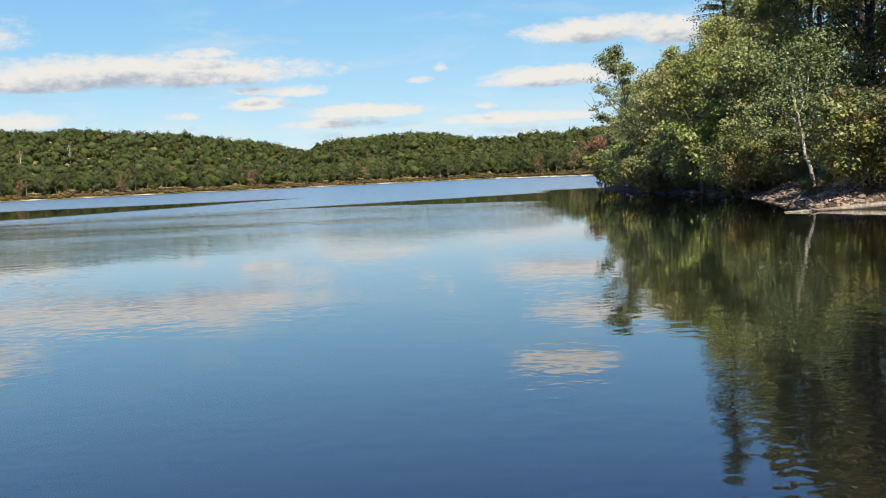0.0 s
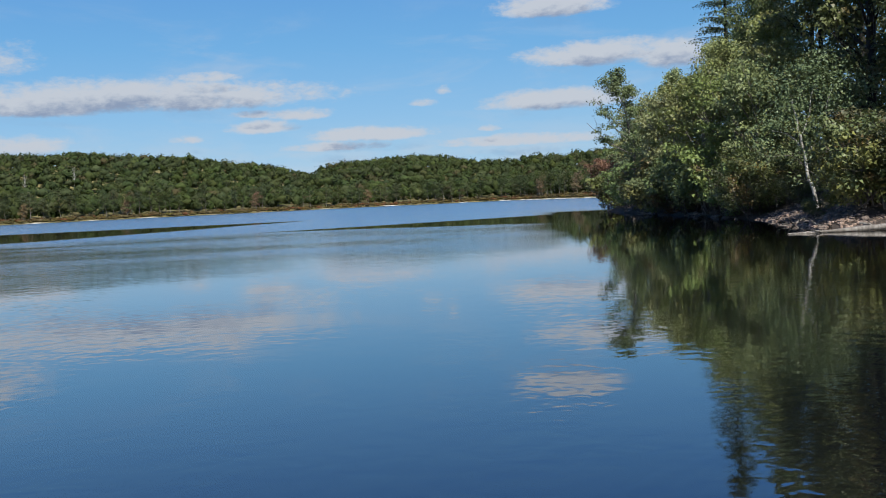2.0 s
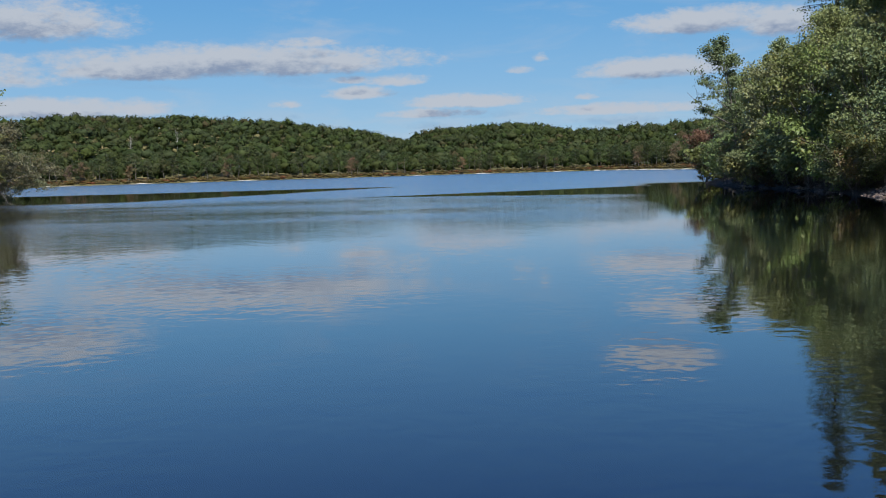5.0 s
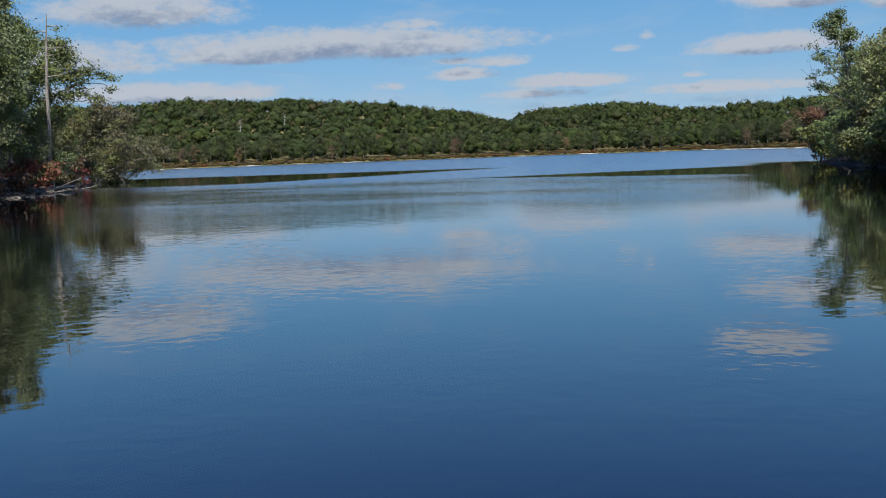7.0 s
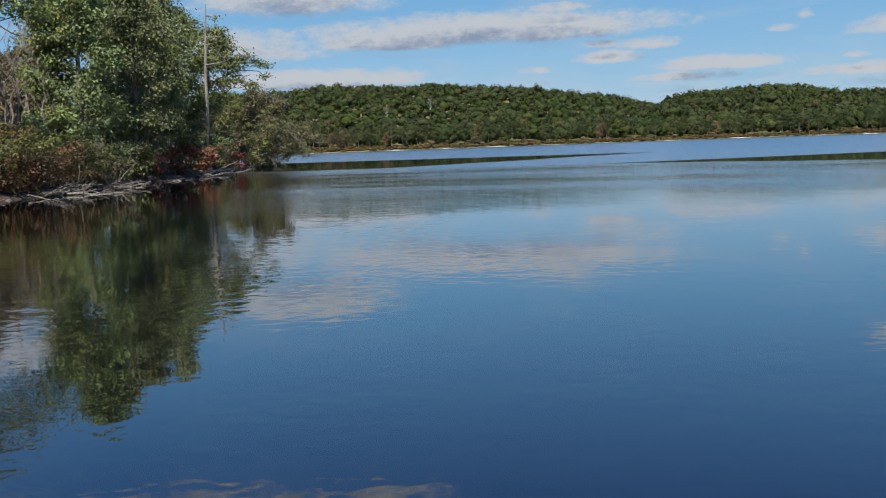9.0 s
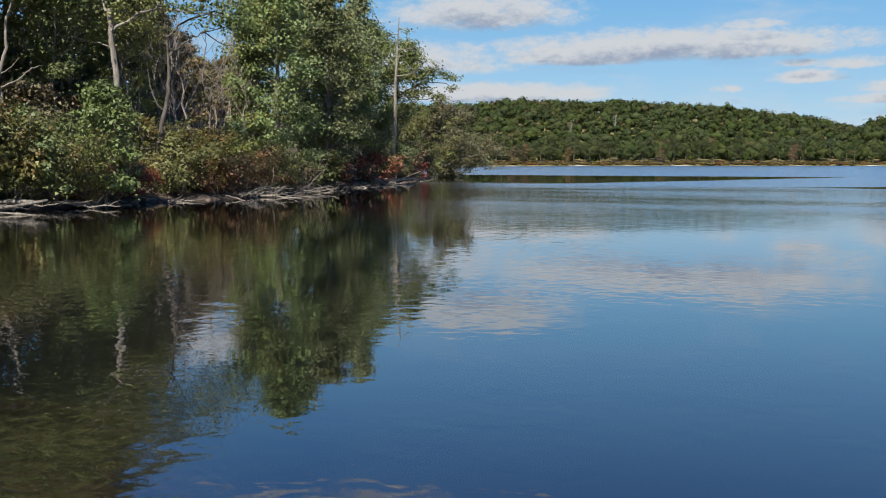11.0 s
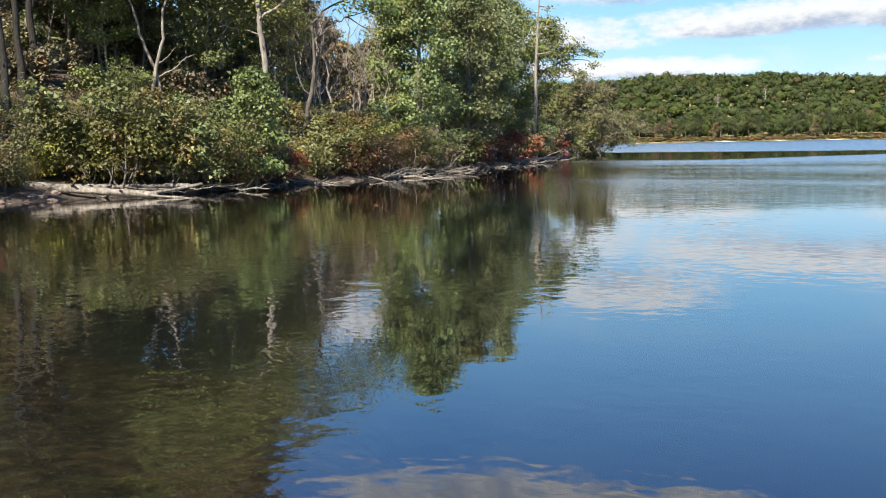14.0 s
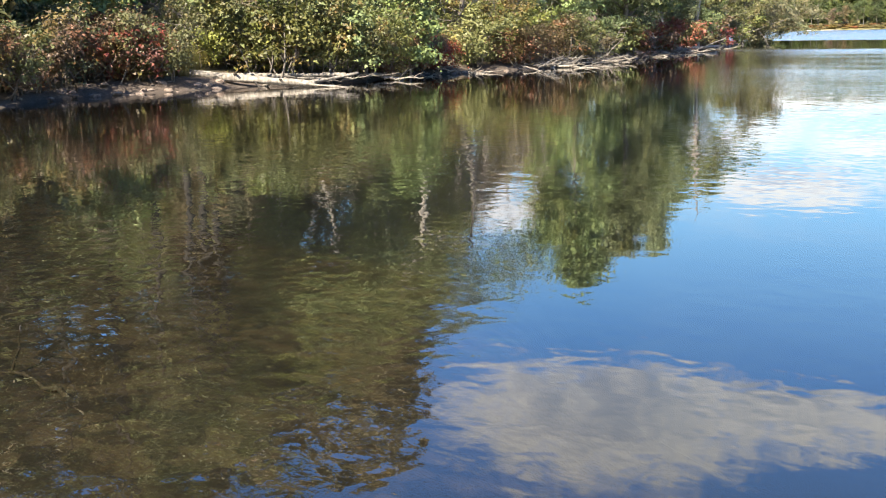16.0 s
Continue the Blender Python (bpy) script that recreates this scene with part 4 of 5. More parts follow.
def right_bank_trees():
    g = "trees on the right bank"
    tip = plant("birch_tree", "slender leaning tree with open airy leaves at the lake edge", "tree", grow(51, 10.0, 0.15, 0.10, 2.9, 24, lean=(-0.12, 0.0), leaf=0.15, count=12500, clump=0.28, rise=0.5, reach=3.14), BARK_GREY, LEAF_PALE, g)
    stand(tip, -11.0, 78, 0, 0.98)
    again(tip, -12.2, 74, 150, 0.86)
    again(tip, -10.6, 82, 260, 0.66)
    wide = plant("maple_tree", "broad yellow-green tree over the water", "tree", grow(52, 8.4, 0.2, 0.06, 4.2, 28, leaf=0.175, count=13000, shape=0.45), BARK_GREY, LEAF_BRIGHT, g)
    stand(wide, -13.0, 68, 0, 0.84)
    again(wide, -11.4, 88, 100, 0.85)
    again(wide, -16.0, 66, 220, 0.92)
    again(wide, -13.8, 74, 20, 0.74)
    hem = plant("hemlock_tree", "tall dark hemlock with drooping tiers behind the shore trees", "tree", conifer(59, 22.0, 0.28, 3.7, 30, 8, 0.14, 20000), BARK_DARK_AND_SHADED, LEAF_HEMLOCK, g)
    stand(hem, -15.9, 77, 0, 1.0)
    again(hem, -18.4, 84, 120, 1.0)
    tall = plant("oak_tree", "tall dark green tree rising behind the shore trees", "tree", grow(53, 16.5, 0.26, 0.15, 4.0, 26, leaf=0.18, count=13500), BARK_DARK_AND_SHADED, LEAF_DARK, g)
    stand(tall, -18.4, 70)
    yel = plant("maple_tree", "leafy yellow-green tree on the shore", "tree", grow(54, 13.0, 0.2, 0.1, 3.6, 26, leaf=0.165, count=16000, shape=0.35), BARK_GREY, LEAF_BRIGHT, g)
    stand(yel, -18.2, 62, 0, 0.78)
    again(yel, -17.7, 67, 70, 0.95)
    again(wide, -14.6, 60, 10, 0.85)
    again(yel, -15.6, 62, 200, 0.7)
    again(wide, -16.3, 57, 130, 0.8)
    again(wide, -12.2, 72, 290, 0.75)
    # young pale tree that leans over the stones, forked above its bare stem
    top = [(-0.5, 0, 3.2), (-1.3, 0, 3.4), (-1.0, 0.2, 4.2), (0.2, 0.1, 4.2), (1.0, 0, 3.9), (1.6, 0, 4.6), (-0.4, 0.2, 5.2), (0.6, 0.2, 5.2), (-1.9, 0, 2.9), (0.2, 0.2, 6.0), (-1.2, 0.2, 5.4), (1.8, 0.1, 3.6)]
    birch = shaped_tree("birch_tree", "white-trunked young birch with sparse pale leaves", bough(841, [(0.12, 0, -0.3), (0.0, 0, 0.7), (-0.3, 0, 1.5), (-0.38, 0, 2.2), (-0.55, 0, 3.2), (-0.75, 0.1, 4.4)], 0.090, 0.027, 8, 0.02),
                        [bough(842, [(-0.36, 0, 1.9), (-0.1, 0, 2.6), (0.5, 0, 3.2), (1.3, 0, 3.7)], 0.043, 0.012, 6, 0.03), bough(843, [(-0.45, 0, 2.5), (-0.9, 0, 3.0), (-1.6, 0, 3.2)], 0.031, 0.009, 5, 0.03),
                         bough(844, [(-0.5, 0, 2.9), (-0.1, 0.1, 3.8), (0.1, 0.1, 5.0)], 0.035, 0.009, 5, 0.03), bough(845, [(0.5, 0, 3.2), (0.6, 0.1, 4.1), (0.9, 0.1, 4.9)], 0.023, 0.008, 5, 0.03)],
                        BARK_PALE, sprays(846, top, 6500, 0.10, 0.36, 0.45), LEAF_GREEN, g)
    stand(birch, -20.3, 45.5, 0, 1.09)
    again(tall, -23.0, 62, 90, 1.15)
    # leaves carry painted shade; those past azimuth -26.5 are added to shade the right edge
    shade = plant("oak_tree", "tall dense oak with shade painted into its leaf colour", "tree", grow(57, 15.5, 0.25, 0.1, 4.2, 24, leaf=0.17, count=14000), BARK_DARK_AND_SHADED, LEAF_SHADE, g)
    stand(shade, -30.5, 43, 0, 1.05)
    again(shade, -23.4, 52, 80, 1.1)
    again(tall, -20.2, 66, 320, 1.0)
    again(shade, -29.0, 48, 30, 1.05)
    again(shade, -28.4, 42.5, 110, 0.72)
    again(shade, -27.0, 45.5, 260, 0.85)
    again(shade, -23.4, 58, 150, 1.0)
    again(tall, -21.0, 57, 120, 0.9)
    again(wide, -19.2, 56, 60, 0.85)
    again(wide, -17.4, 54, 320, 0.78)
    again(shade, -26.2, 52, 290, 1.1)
    cop = plant("maple_tree", "copper-brown autumn tree at the lake edge", "tree", grow(56, 6.2, 0.15, 0.08, 2.8, 18, leaf=0.21, count=8000), BARK_GREY, LEAF_COPPER, g)
    stand(cop, -9.2, 95, 0, 0.72)
    again(wide, -10.4, 95, 40, 0.66)
    again(cop, -9.9, 90, 140, 0.66)
    again(tall, -13.8, 100, 240, 0.62)
    again(tall, -16.6, 94, 10, 0.75)


def shrubs():
    g = "shrubs along the water"
    lab = "dense waist-high shrub with mixed green and bronze leaves at the waterline"
    a = plant("shrub", lab, "shrub", bush(61, 2.3, 2.4, 5600, 0.09), BARK_OAK, LEAF_SHRUB, g, "stem", "foliage")
    b = plant("shrub", "rust-brown autumn shrub at the waterline", "shrub", bush(62, 1.9, 1.7, 5200, 0.08), BARK_OAK, LEAF_RUST, g, "stem", "foliage")
    c = plant("shrub", "red autumn blueberry shrub by the water", "shrub", bush(63, 1.5, 1.4, 3400, 0.088), BARK_OAK, LEAF_RED, g, "stem", "foliage")
    d = plant("shrub", "bright green leafy shrub on the bank", "shrub", bush(64, 2.2, 2.6, 4800, 0.12), BARK_OAK, LEAF_GREEN, g, "stem", "foliage")
    e = plant("shrub", "yellow-green shrub on the bank", "shrub", bush(65, 1.9, 1.9, 4600, 0.1), BARK_OAK, LEAF_YELLOW, g, "stem", "foliage")
    u = plant("shrub", "tall green understory shrub on the slope", "shrub", bush(67, 2.2, 2.5, 4200, 0.085, 12), BARK_OAK, LEAF_DARK, g, "stem", "foliage")
    twiggy = plant("bare_shrub", "leafless grey tangle of shrub twigs", "shrub", (bush(68, 2.0, 2.0, 40, 0.05, 22)[0], None), TWIG, None, "bare shrubs", "stem")
    stand(twiggy, 62.2, 38.5, 0, 1.0)
    for az, away, tn, sz in ((64.8, 40, 50, 1.15), (61.0, 38, 120, 0.9), (66.2, 40, 200, 1.2), (60.2, 39, 260, 0.85), (65.6, 44, 310, 1.3), (63.0, 46, 20, 1.2), (45.8, 47.5, 90, 1.0), (43.9, 49, 160, 1.1), (38.4, 57, 220, 1.0)):
        again(twiggy, az, away, tn, sz)
    kinds, used = {"u": u, "a": a, "b": b, "c": c, "d": d, "e": e}, set()
    rows = ("b 59 42 .7,u 61.5 41 .6,b 63 42 .8,u 64.6 44 .8,b 66 43 .8,b 60.4 46.5 .8,u 62.4 45 .7,e 60.5 33.8 .85,a 58.3 34.5 1.1,a 56.4 34 1.25,a 54.2 33.5 1.15,a 52.6 33.5 0.9,a 51.2 34.8 1.0,d 55.6 38 1.2,e 57.6 38 1.2,d 52.6 37.5 1.1,"
            "b 50.2 36 0.88,c 47.4 42 1.00,b 48.4 41.5 0.88,e 45.4 45 1.15,a 44 46.5 1.2,e 43.4 49 1.3,c 43 46 1.12,b 42.2 47 1.12,b 41 48 1.25,a 40 50 1.1,d 39 52.5 1.0,"
            "b 38.6 55.5 1.25,e 37.6 60 1.1,a 37 61.5 1.1,c 36.2 63 1.25,b 35.6 66 1.38,c 34.7 69 1.50,c 33.6 73 1.62,b 32.9 77 1.75,c 32.4 81 1.50,d 33.2 77.5 1.25,e 32.6 79 1.2,a 31.8 86 1.4,"
            "e 31.3 93 1.5,a 30.6 100 1.6,c 65.0 35.0 1.25,c 64.2 35.8 1.1,a 63.2 36 .8,b 66 35.5 1.10,a 67.6 33 .95,b 69.4 31 0.99,a 71.5 29 .9,a 62.2 38 .8,d 65.6 39 .9,b 61.4 38 0.6,"
            "u 50.2 56 1.6,b 57.6 52 1.1,b 59.4 50 1.1,u 56.4 45 0.8,u 60.2 49 0.7,b 64 50 1.2,u 66.5 45 1.4,a 46.4 48 1.2,d 41.6 54 1.2,a 74 30 .9,d 68.5 36 1.3,a 70.5 35 1.2,c 67 36.5 1.21,b 72.5 33 1.32,a 76 33 1.2,u 75 38 1.5,u 70 47 1.8,u 72 45 1.8,b 70 40 1.65,u 67.5 42 1.6,b 65 46 0.9,b 62.6 46 0.9,e 50 41 1.1,d 52 42 1.1,"
            "e -12.2 63 1.0,e -13.4 57.5 1.0,d -14.6 54.5 1.1,d -16 49.5 0.9,a -17 49 1.0,a -18.2 44.5 1.0,a -19.0 42 .7,a -22.0 43 .8,e -22.9 36.5 1.05,d -24.2 36 1.1,"
            "d -10.9 76 1.2,e -9.8 90 1.4,d -10.2 84 1.2,a -11.5 68 1.2,a -25.8 35 1.1,e -17.6 43.5 .7,d -15.4 54 1.1,d -12.8 66 1.3,d -14.4 57 1.2,d -16.6 53 1.3,e -18.6 50 1.2,a -23.8 42 1.2,u -22.2 45 1.2,a -26.5 38 1.3,a -9.4 79 1.1,d -10.4 73 .9,d -11.2 63 .8,d -12 68 .9,b -12.8 63 .8,a -13.8 63 .9,d -14.9 64 1.0,d -15.8 58 .9,e -16.4 52 1.0,b -17.4 49 .8,a -18 46 .9,e -18.6 46 .7,u -13.2 66 1.2,u -15.4 66 1.3,u -17.2 56 1.2,a -23.4 37 1,e -24.6 35.5 .9,u -22.0 47 1.0,u -21.4 49 .8,u -20.5 43 .30,a -20.0 43 .26,e -21.3 43.5 .35,u -19.4 43.5 .5")
    light = {"a": (71, 2.3, 2.4, 2600, 0.13, BARK_OAK, LEAF_SHRUB), "b": (72, 1.9, 1.7, 2000, 0.13, BARK_OAK, LEAF_RUST), "c": (73, 1.5, 1.4, 1500, 0.14, BARK_OAK, LEAF_RED),
             "d": (74, 2.2, 2.6, 3000, 0.13, BARK_OAK, LEAF_GREEN), "e": (75, 1.9, 1.9, 2000, 0.15, BARK_OAK, LEAF_YELLOW), "u": (76, 2.2, 2.5, 2200, 0.13, BARK_OAK, LEAF_DARK)}
    for kd, (seed, w, h, count, leaf, bark, green) in light.items():
        kinds[kd + "_far"] = plant("shrub", kinds[kd]["label"], "shrub", bush(seed, w, h, count, leaf, 6), bark, green, g, "stem", "foliage")
    rng = np.random.default_rng(9)
    for row in rows.split(","):
        kd, az, dist, sz = row.split()
        az, dist, sz = float(az), float(dist), float(sz)
        if dist < 40 and az > 0 or az < 0:
            sz *= 1.16
        while shore_distance(*[np.array([c]) for c in at(az, dist, 0)[:2]])[0] < (0.45 if az < 0 else 0.5) * sz:
            dist += 0.25
        while -27 < az < -17.2 and shore_distance(*[np.array([c]) for c in at(az, dist, 0)[:2]])[0] < (1.0 if sz < 0.5 else 1.8):   # the open stony beach
            dist += 0.25
        while az > 30 and dist > 30 and kd[0] in "abce" and 1.5 * sz < shore_distance(*[np.array([c]) for c in at(az, dist, 0)[:2]])[0] < 3.5:
            dist -= 0.25
        if 51 < az < 62.2:                                       # behind the driftwood log
            dist = max(dist, 38.2 if az > 57.5 else 36.6)
        tn = rng.uniform(0, 360)
        kd += "_far" if dist > 54 else ""
        if kd in used:
            again(kinds[kd], az, dist, tn, sz)
        else:
            used.add(kd)
            stand(kinds[kd], az, dist, tn, sz)
    brush = plant("shrub", "low bronze-brown brush on the wooded slope", "shrub", bush(69, 1.6, 1.3, 1500, 0.13, 6), TWIG, LEAF_BROWN, "brush on the slope", "stem", "foliage")
    fern = plant("shrub", "low green undergrowth on the wooded slope", "shrub", bush(70, 1.5, 1.0, 1400, 0.13, 5), TWIG, LEAF_DARK, "brush on the slope", "stem", "foliage")
    stand(brush, 62.0, 44), stand(fern, 58.0, 44)
    for i in range(58):
        az = 46.5 + 23.5 * ((i * 0.618034) % 1.0)
        again((brush, fern, brush)[i % 3], az, (40.5 if az > 53 else 46) + 13.0 * ((i * 0.7549) % 1.0), rng.uniform(0, 360), rng.uniform(0.8, 1.35))
    for kd, ob in kinds.items():
        if kd not in used:
            stand(ob, 34.2, 84, 40, 0.8)
    sap = plant("sapling", "bright green young tree among the shrubs", "tree", grow(66, 4.4, 0.06, 0.05, 1.5, 22, leaf=0.15, count=5790, clump=0.25, rise=0.5, shape=0.4), BARK_GREY, LEAF_SAPLING, "", "trunk", "crown")
    stand(sap, 48.9, 39.5)


left_bank_trees()
right_bank_trees()
shrubs()


# ---- far woods ----
def crown_core(rng, r, h, nu=11, nv=7):
    """A lumpy closed dome, the dense inside of a crown."""
    ph = rng.uniform(0, 6.28, 4)
    v, u = np.meshgrid(np.linspace(-0.75, 1.0, nv), np.linspace(0, 2 * np.pi, nu, endpoint=False), indexing="ij")
    lump = 1 + 0.16 * np.sin(3 * u + ph[0]) * np.cos(4 * v + ph[1]) + 0.12 * np.sin(5 * u + 4 * v + ph[2])
    k = np.sqrt(np.maximum(0.0, 1 - v * v)) * lump
    verts = np.stack([np.cos(u) * k * r * 0.86, np.sin(u) * k * r * 0.86, h * 0.5 + v * h * 0.44 * lump], 2).reshape(-1, 3)
    i, j = np.meshgrid(np.arange(nv - 1), np.arange(nu), indexing="ij")
    a, b = i * nu + j, i * nu + (j + 1) % nu
    return verts, np.stack([a.ravel(), b.ravel(), (b + nu).ravel(), (a + nu).ravel()], 1), ph


def crown_blob(rng, r, h, count, size, nu=11, nv=7):
    """A far crown: a dense core, and leaf sprays over it that stand out unevenly in rounded heads."""
    cv, cf, ph = crown_core(rng, r * 0.74, h * 0.9, nu, nv)
    heads = max(5, count // 9)
    hu, hv = rng.uniform(0, 6.283, heads), rng.uniform(-0.35, 1.0, heads)
    which = rng.integers(0, heads, count)
    u, v = hu[which] + rng.normal(size=count) * 0.25, np.clip(hv[which] + rng.normal(size=count) * 0.16, -0.6, 1.0)
    lump = 1 + 0.16 * np.sin(3 * u + ph[0]) * np.cos(4 * v + ph[1]) + 0.12 * np.sin(5 * u + 4 * v + ph[2])
    k = np.sqrt(np.maximum(0, 1 - v * v)) * lump
    d = rng.uniform(0.92, 1.08, heads)[which] + rng.normal(size=count) * 0.03
    c = np.stack([np.cos(u) * k * r * d, np.sin(u) * k * r * d, h * 0.5 + v * h * 0.5 * lump * d], 1)
    out = np.stack([np.cos(u) * k * 0.8, np.sin(u) * k * 0.8, v + 0.35], 1)
    nrm = out / np.linalg.norm(out, axis=1, keepdims=True) + rng.normal(size=(count, 3)) * 0.2
    nrm /= np.linalg.norm(nrm, axis=1, keepdims=True)
    a = np.cross(nrm, rng.normal(size=(count, 3)))
    a /= np.linalg.norm(a, axis=1, keepdims=True)
    b = np.cross(nrm, a)
    sa, sb = size * rng.uniform(0.6, 1.2, (count, 1)), size * rng.uniform(0.5, 1.0, (count, 1))
    tri = np.stack([c - a * sa, c + a * sa * 0.4 - b * sb, c + a * sa * 0.4 + b * sb], 1).reshape(-1, 3)
    quads = np.concatenate([cf[:, [0, 1, 2]], cf[:, [0, 2, 3]]])
    return np.concatenate([cv, tri]), np.concatenate([quads, np.arange(3 * count).reshape(-1, 3) + len(cv)])


def scatter(rng, want, az0, az1, d0, d1, s0, s1, gap):
    """Places on land between s0 and s1 metres from the water, at least gap metres apart."""
    got, cells = [], set()
    for _ in range(60):
        az = rng.uniform(az0, az1, 6000)
        d = np.sqrt(rng.uniform(d0 ** 2, d1 ** 2, 6000))
        x, y = -np.sin(np.radians(az)) * d, np.cos(np.radians(az)) * d
        z, s, far = land_height(x, y)
        for p in np.flatnonzero((s > s0) & (s < s1)):
            key = (int(x[p] // gap), int(y[p] // gap))
            if key not in cells:
                cells.add(key)
                got.append((x[p], y[p], z[p], s[p]))
                if len(got) >= want:
                    return got
    return got


def joined_crowns(name, kinds, places, rng, mat, up0, up1, s0, s1):
    vs, fs, tint, n = [], [], [], 0
    for x, y, z, s in places:
        c, f = kinds[rng.integers(len(kinds))]
        a, sc = rng.uniform(0, 6.28), rng.uniform(s0, s1)
        ca, sa = math.cos(a) * sc * rng.uniform(0.8, 1.3), math.sin(a) * sc * rng.uniform(0.8, 1.3)
        vs.append(np.stack([c[:, 0] * ca - c[:, 1] * sa + x, c[:, 0] * sa + c[:, 1] * ca + y, c[:, 2] * sc + z + (rng.uniform(0.3, 2.5) if up0 > 0 and s < 50 else rng.uniform(up0, up1))], 1))
        fs.append(f + n)
        n += len(c)
        tint.append(np.full(len(c), rng.uniform()))
    return mesh_of(name, np.concatenate(vs), np.concatenate(fs), [mat], smooth=True, attrs={"tint": np.concatenate(tint)})


def far_woods():
    rng = np.random.default_rng(77)
    kinds = [crown_blob(rng, rng.uniform(2.3, 3.9), rng.uniform(3.8, 6.0), 84, 0.58, 6, 4) for _ in range(14)]
    places = scatter(rng, 5200, -11, 33.5, 190, 980, 15, 275, 4.2)
    me = joined_crowns("far_woods", kinds, places, rng, LEAF_FAR, 0.0, 4.4, 0.6, 1.5)
    tagged(new("far_woods", me), "dense green early-autumn forest on the far hills", "forest", kind="stuff")
    low = [crown_blob(rng, rng.uniform(1.3, 2.2), rng.uniform(1.2, 2.2), 40, 0.35, 6, 4) for _ in range(6)]
    me = joined_crowns("far_shrubs", low, scatter(rng, 900, -12, 36, 190, 760, 4, 15, 3.2), rng, LEAF_SEDGE, -0.3, 0.0, 0.7, 1.4)
    tagged(new("far_shrub", me), "olive and russet shrubs along the far shore", "shrub", kind="stuff")
    # the first row of trees stands clear of the woods, with its trunks showing
    row = []
    for i, (h, mat, bark) in enumerate(((13.5, LEAF_FAR_ROW, BARK_GREY), (15, LEAF_FAR_ROW, BARK_GREY), (12, LEAF_FAR_ROW, BARK_GREY), (11, LEAF_FAR_ROW, BARK_GREY), (10, LEAF_COPPER, BARK_GREY), (14, LEAF_FAR_ROW, BARK_GREY))):
        label = "russet autumn tree on the far shore" if mat is LEAF_COPPER else "round-crowned green tree with bare lower trunk on the far shore"
        row.append(plant("far_tree", label, "tree", grow(300 + i, h * 0.86, 0.2, 0.26, 4.1, 10, leaf=0.5, count=1150, clump=0.7, twigs=1, shape=0.45, wob=0.12), bark, mat, "trees on the far shore"))
    first = set()
    for x, y, z, s in scatter(rng, 130, -9, 33, 190, 720, 9, 18, 6.5):
        i = int(rng.choice([0, 1, 2, 3, 5, 0, 2, 5, 0, 2, 4]))
        m = pose(x, y, z - 0.1, 0, 0, rng.uniform(0, 360)) @ Matrix.Scale(rng.uniform(0.8, 1.15), 4)
        if i in first:
            copy_thing(row[i], m @ Matrix.Scale(1 / row[i].scale[0], 4))
        else:
            first.add(i)
            row[i].matrix_basis = m
    ghost = plant("dead_tree", "bleached dead tree standing among green woods", "tree", grow(330, 15.5, 0.34, 0.4, 5.0, 11, count=0, twigs=3, rise=0.75), BARK_PALE, None, "dead trees on the far hill")
    stand(ghost, 20.45, 655)
    again(ghost, 22.9, 632, 100, 0.9)
    again(ghost, 17.75, 596, 210, 0.62)
    again(ghost, 3.4, 668, 40, 0.6)
    for i in set(range(6)) - first:
        x, y = -120.0 + 12 * i, 590.0
        row[i].matrix_basis = pose(x, y, height_at(x, y))


LEAF_SEDGE = leaf_material("leaf_sedge", (0.056, 0.049, 0.015), (0.124, 0.101, 0.033), (0.131, 0.049, 0.023), 0.2, 0.2, True)
LEAF_FAR_ROW = leaf_material("leaf_far_row", (0.022, 0.036, 0.009), (0.066, 0.088, 0.022), (0.12, 0.095, 0.03), 0.1, 0.2)
far_woods()


# ---- driftwood, stones, grass ----
def wobble_log(seed, p0, p1, r0, r1, sag=0.0, sides=12, steps=16):
    rng = np.random.default_rng(seed)
    t = np.linspace(0, 1, steps)[:, None]
    p = np.array(p0) * (1 - t) + np.array(p1) * t
    p[:, 2] -= sag * np.sin(np.pi * t[:, 0])
    p[:, :2] += np.cumsum(rng.normal(size=(steps, 2)) * 0.018, 0) * np.sin(np.pi * t)
    r = np.linspace(r0, r1, steps) * (1 + rng.normal(size=steps) * 0.06)
    v, f = tube(p, r, sides)
    v = v + rng.normal(size=v.shape) * 0.012
    # closed ends, rounded a little
    v = np.concatenate([v, [p[0] - (p[1] - p[0]) * 0.15], [p[-1] + (p[-1] - p[-2]) * 0.15]])
    n = len(v)
    a = np.arange(sides)
    b = (a + 1) % sides
    cap0 = np.stack([np.full(sides, n - 2), b, a, np.full(sides, n - 2)], 1)[:, :3]
    cap1 = np.stack([np.full(sides, n - 1), a + (steps - 1) * sides, b + (steps - 1) * sides], 1)
    return v, [tuple(q) for q in f.tolist()] + [tuple(q) for q in cap0.tolist()] + [tuple(q) for q in cap1.tolist()]


def wood_part(name, data, mat, parent=None, label=""):
    me = bpy.data.meshes.new(name)
    me.from_pydata([tuple(p) for p in np.asarray(data[0]).tolist()], [], data[1])
    me.polygons.foreach_set("use_smooth", np.ones(len(me.polygons), bool))
    me.materials.append(mat)
    ob = new(name, me)
    ob.parent = parent
    return tagged(ob, label)


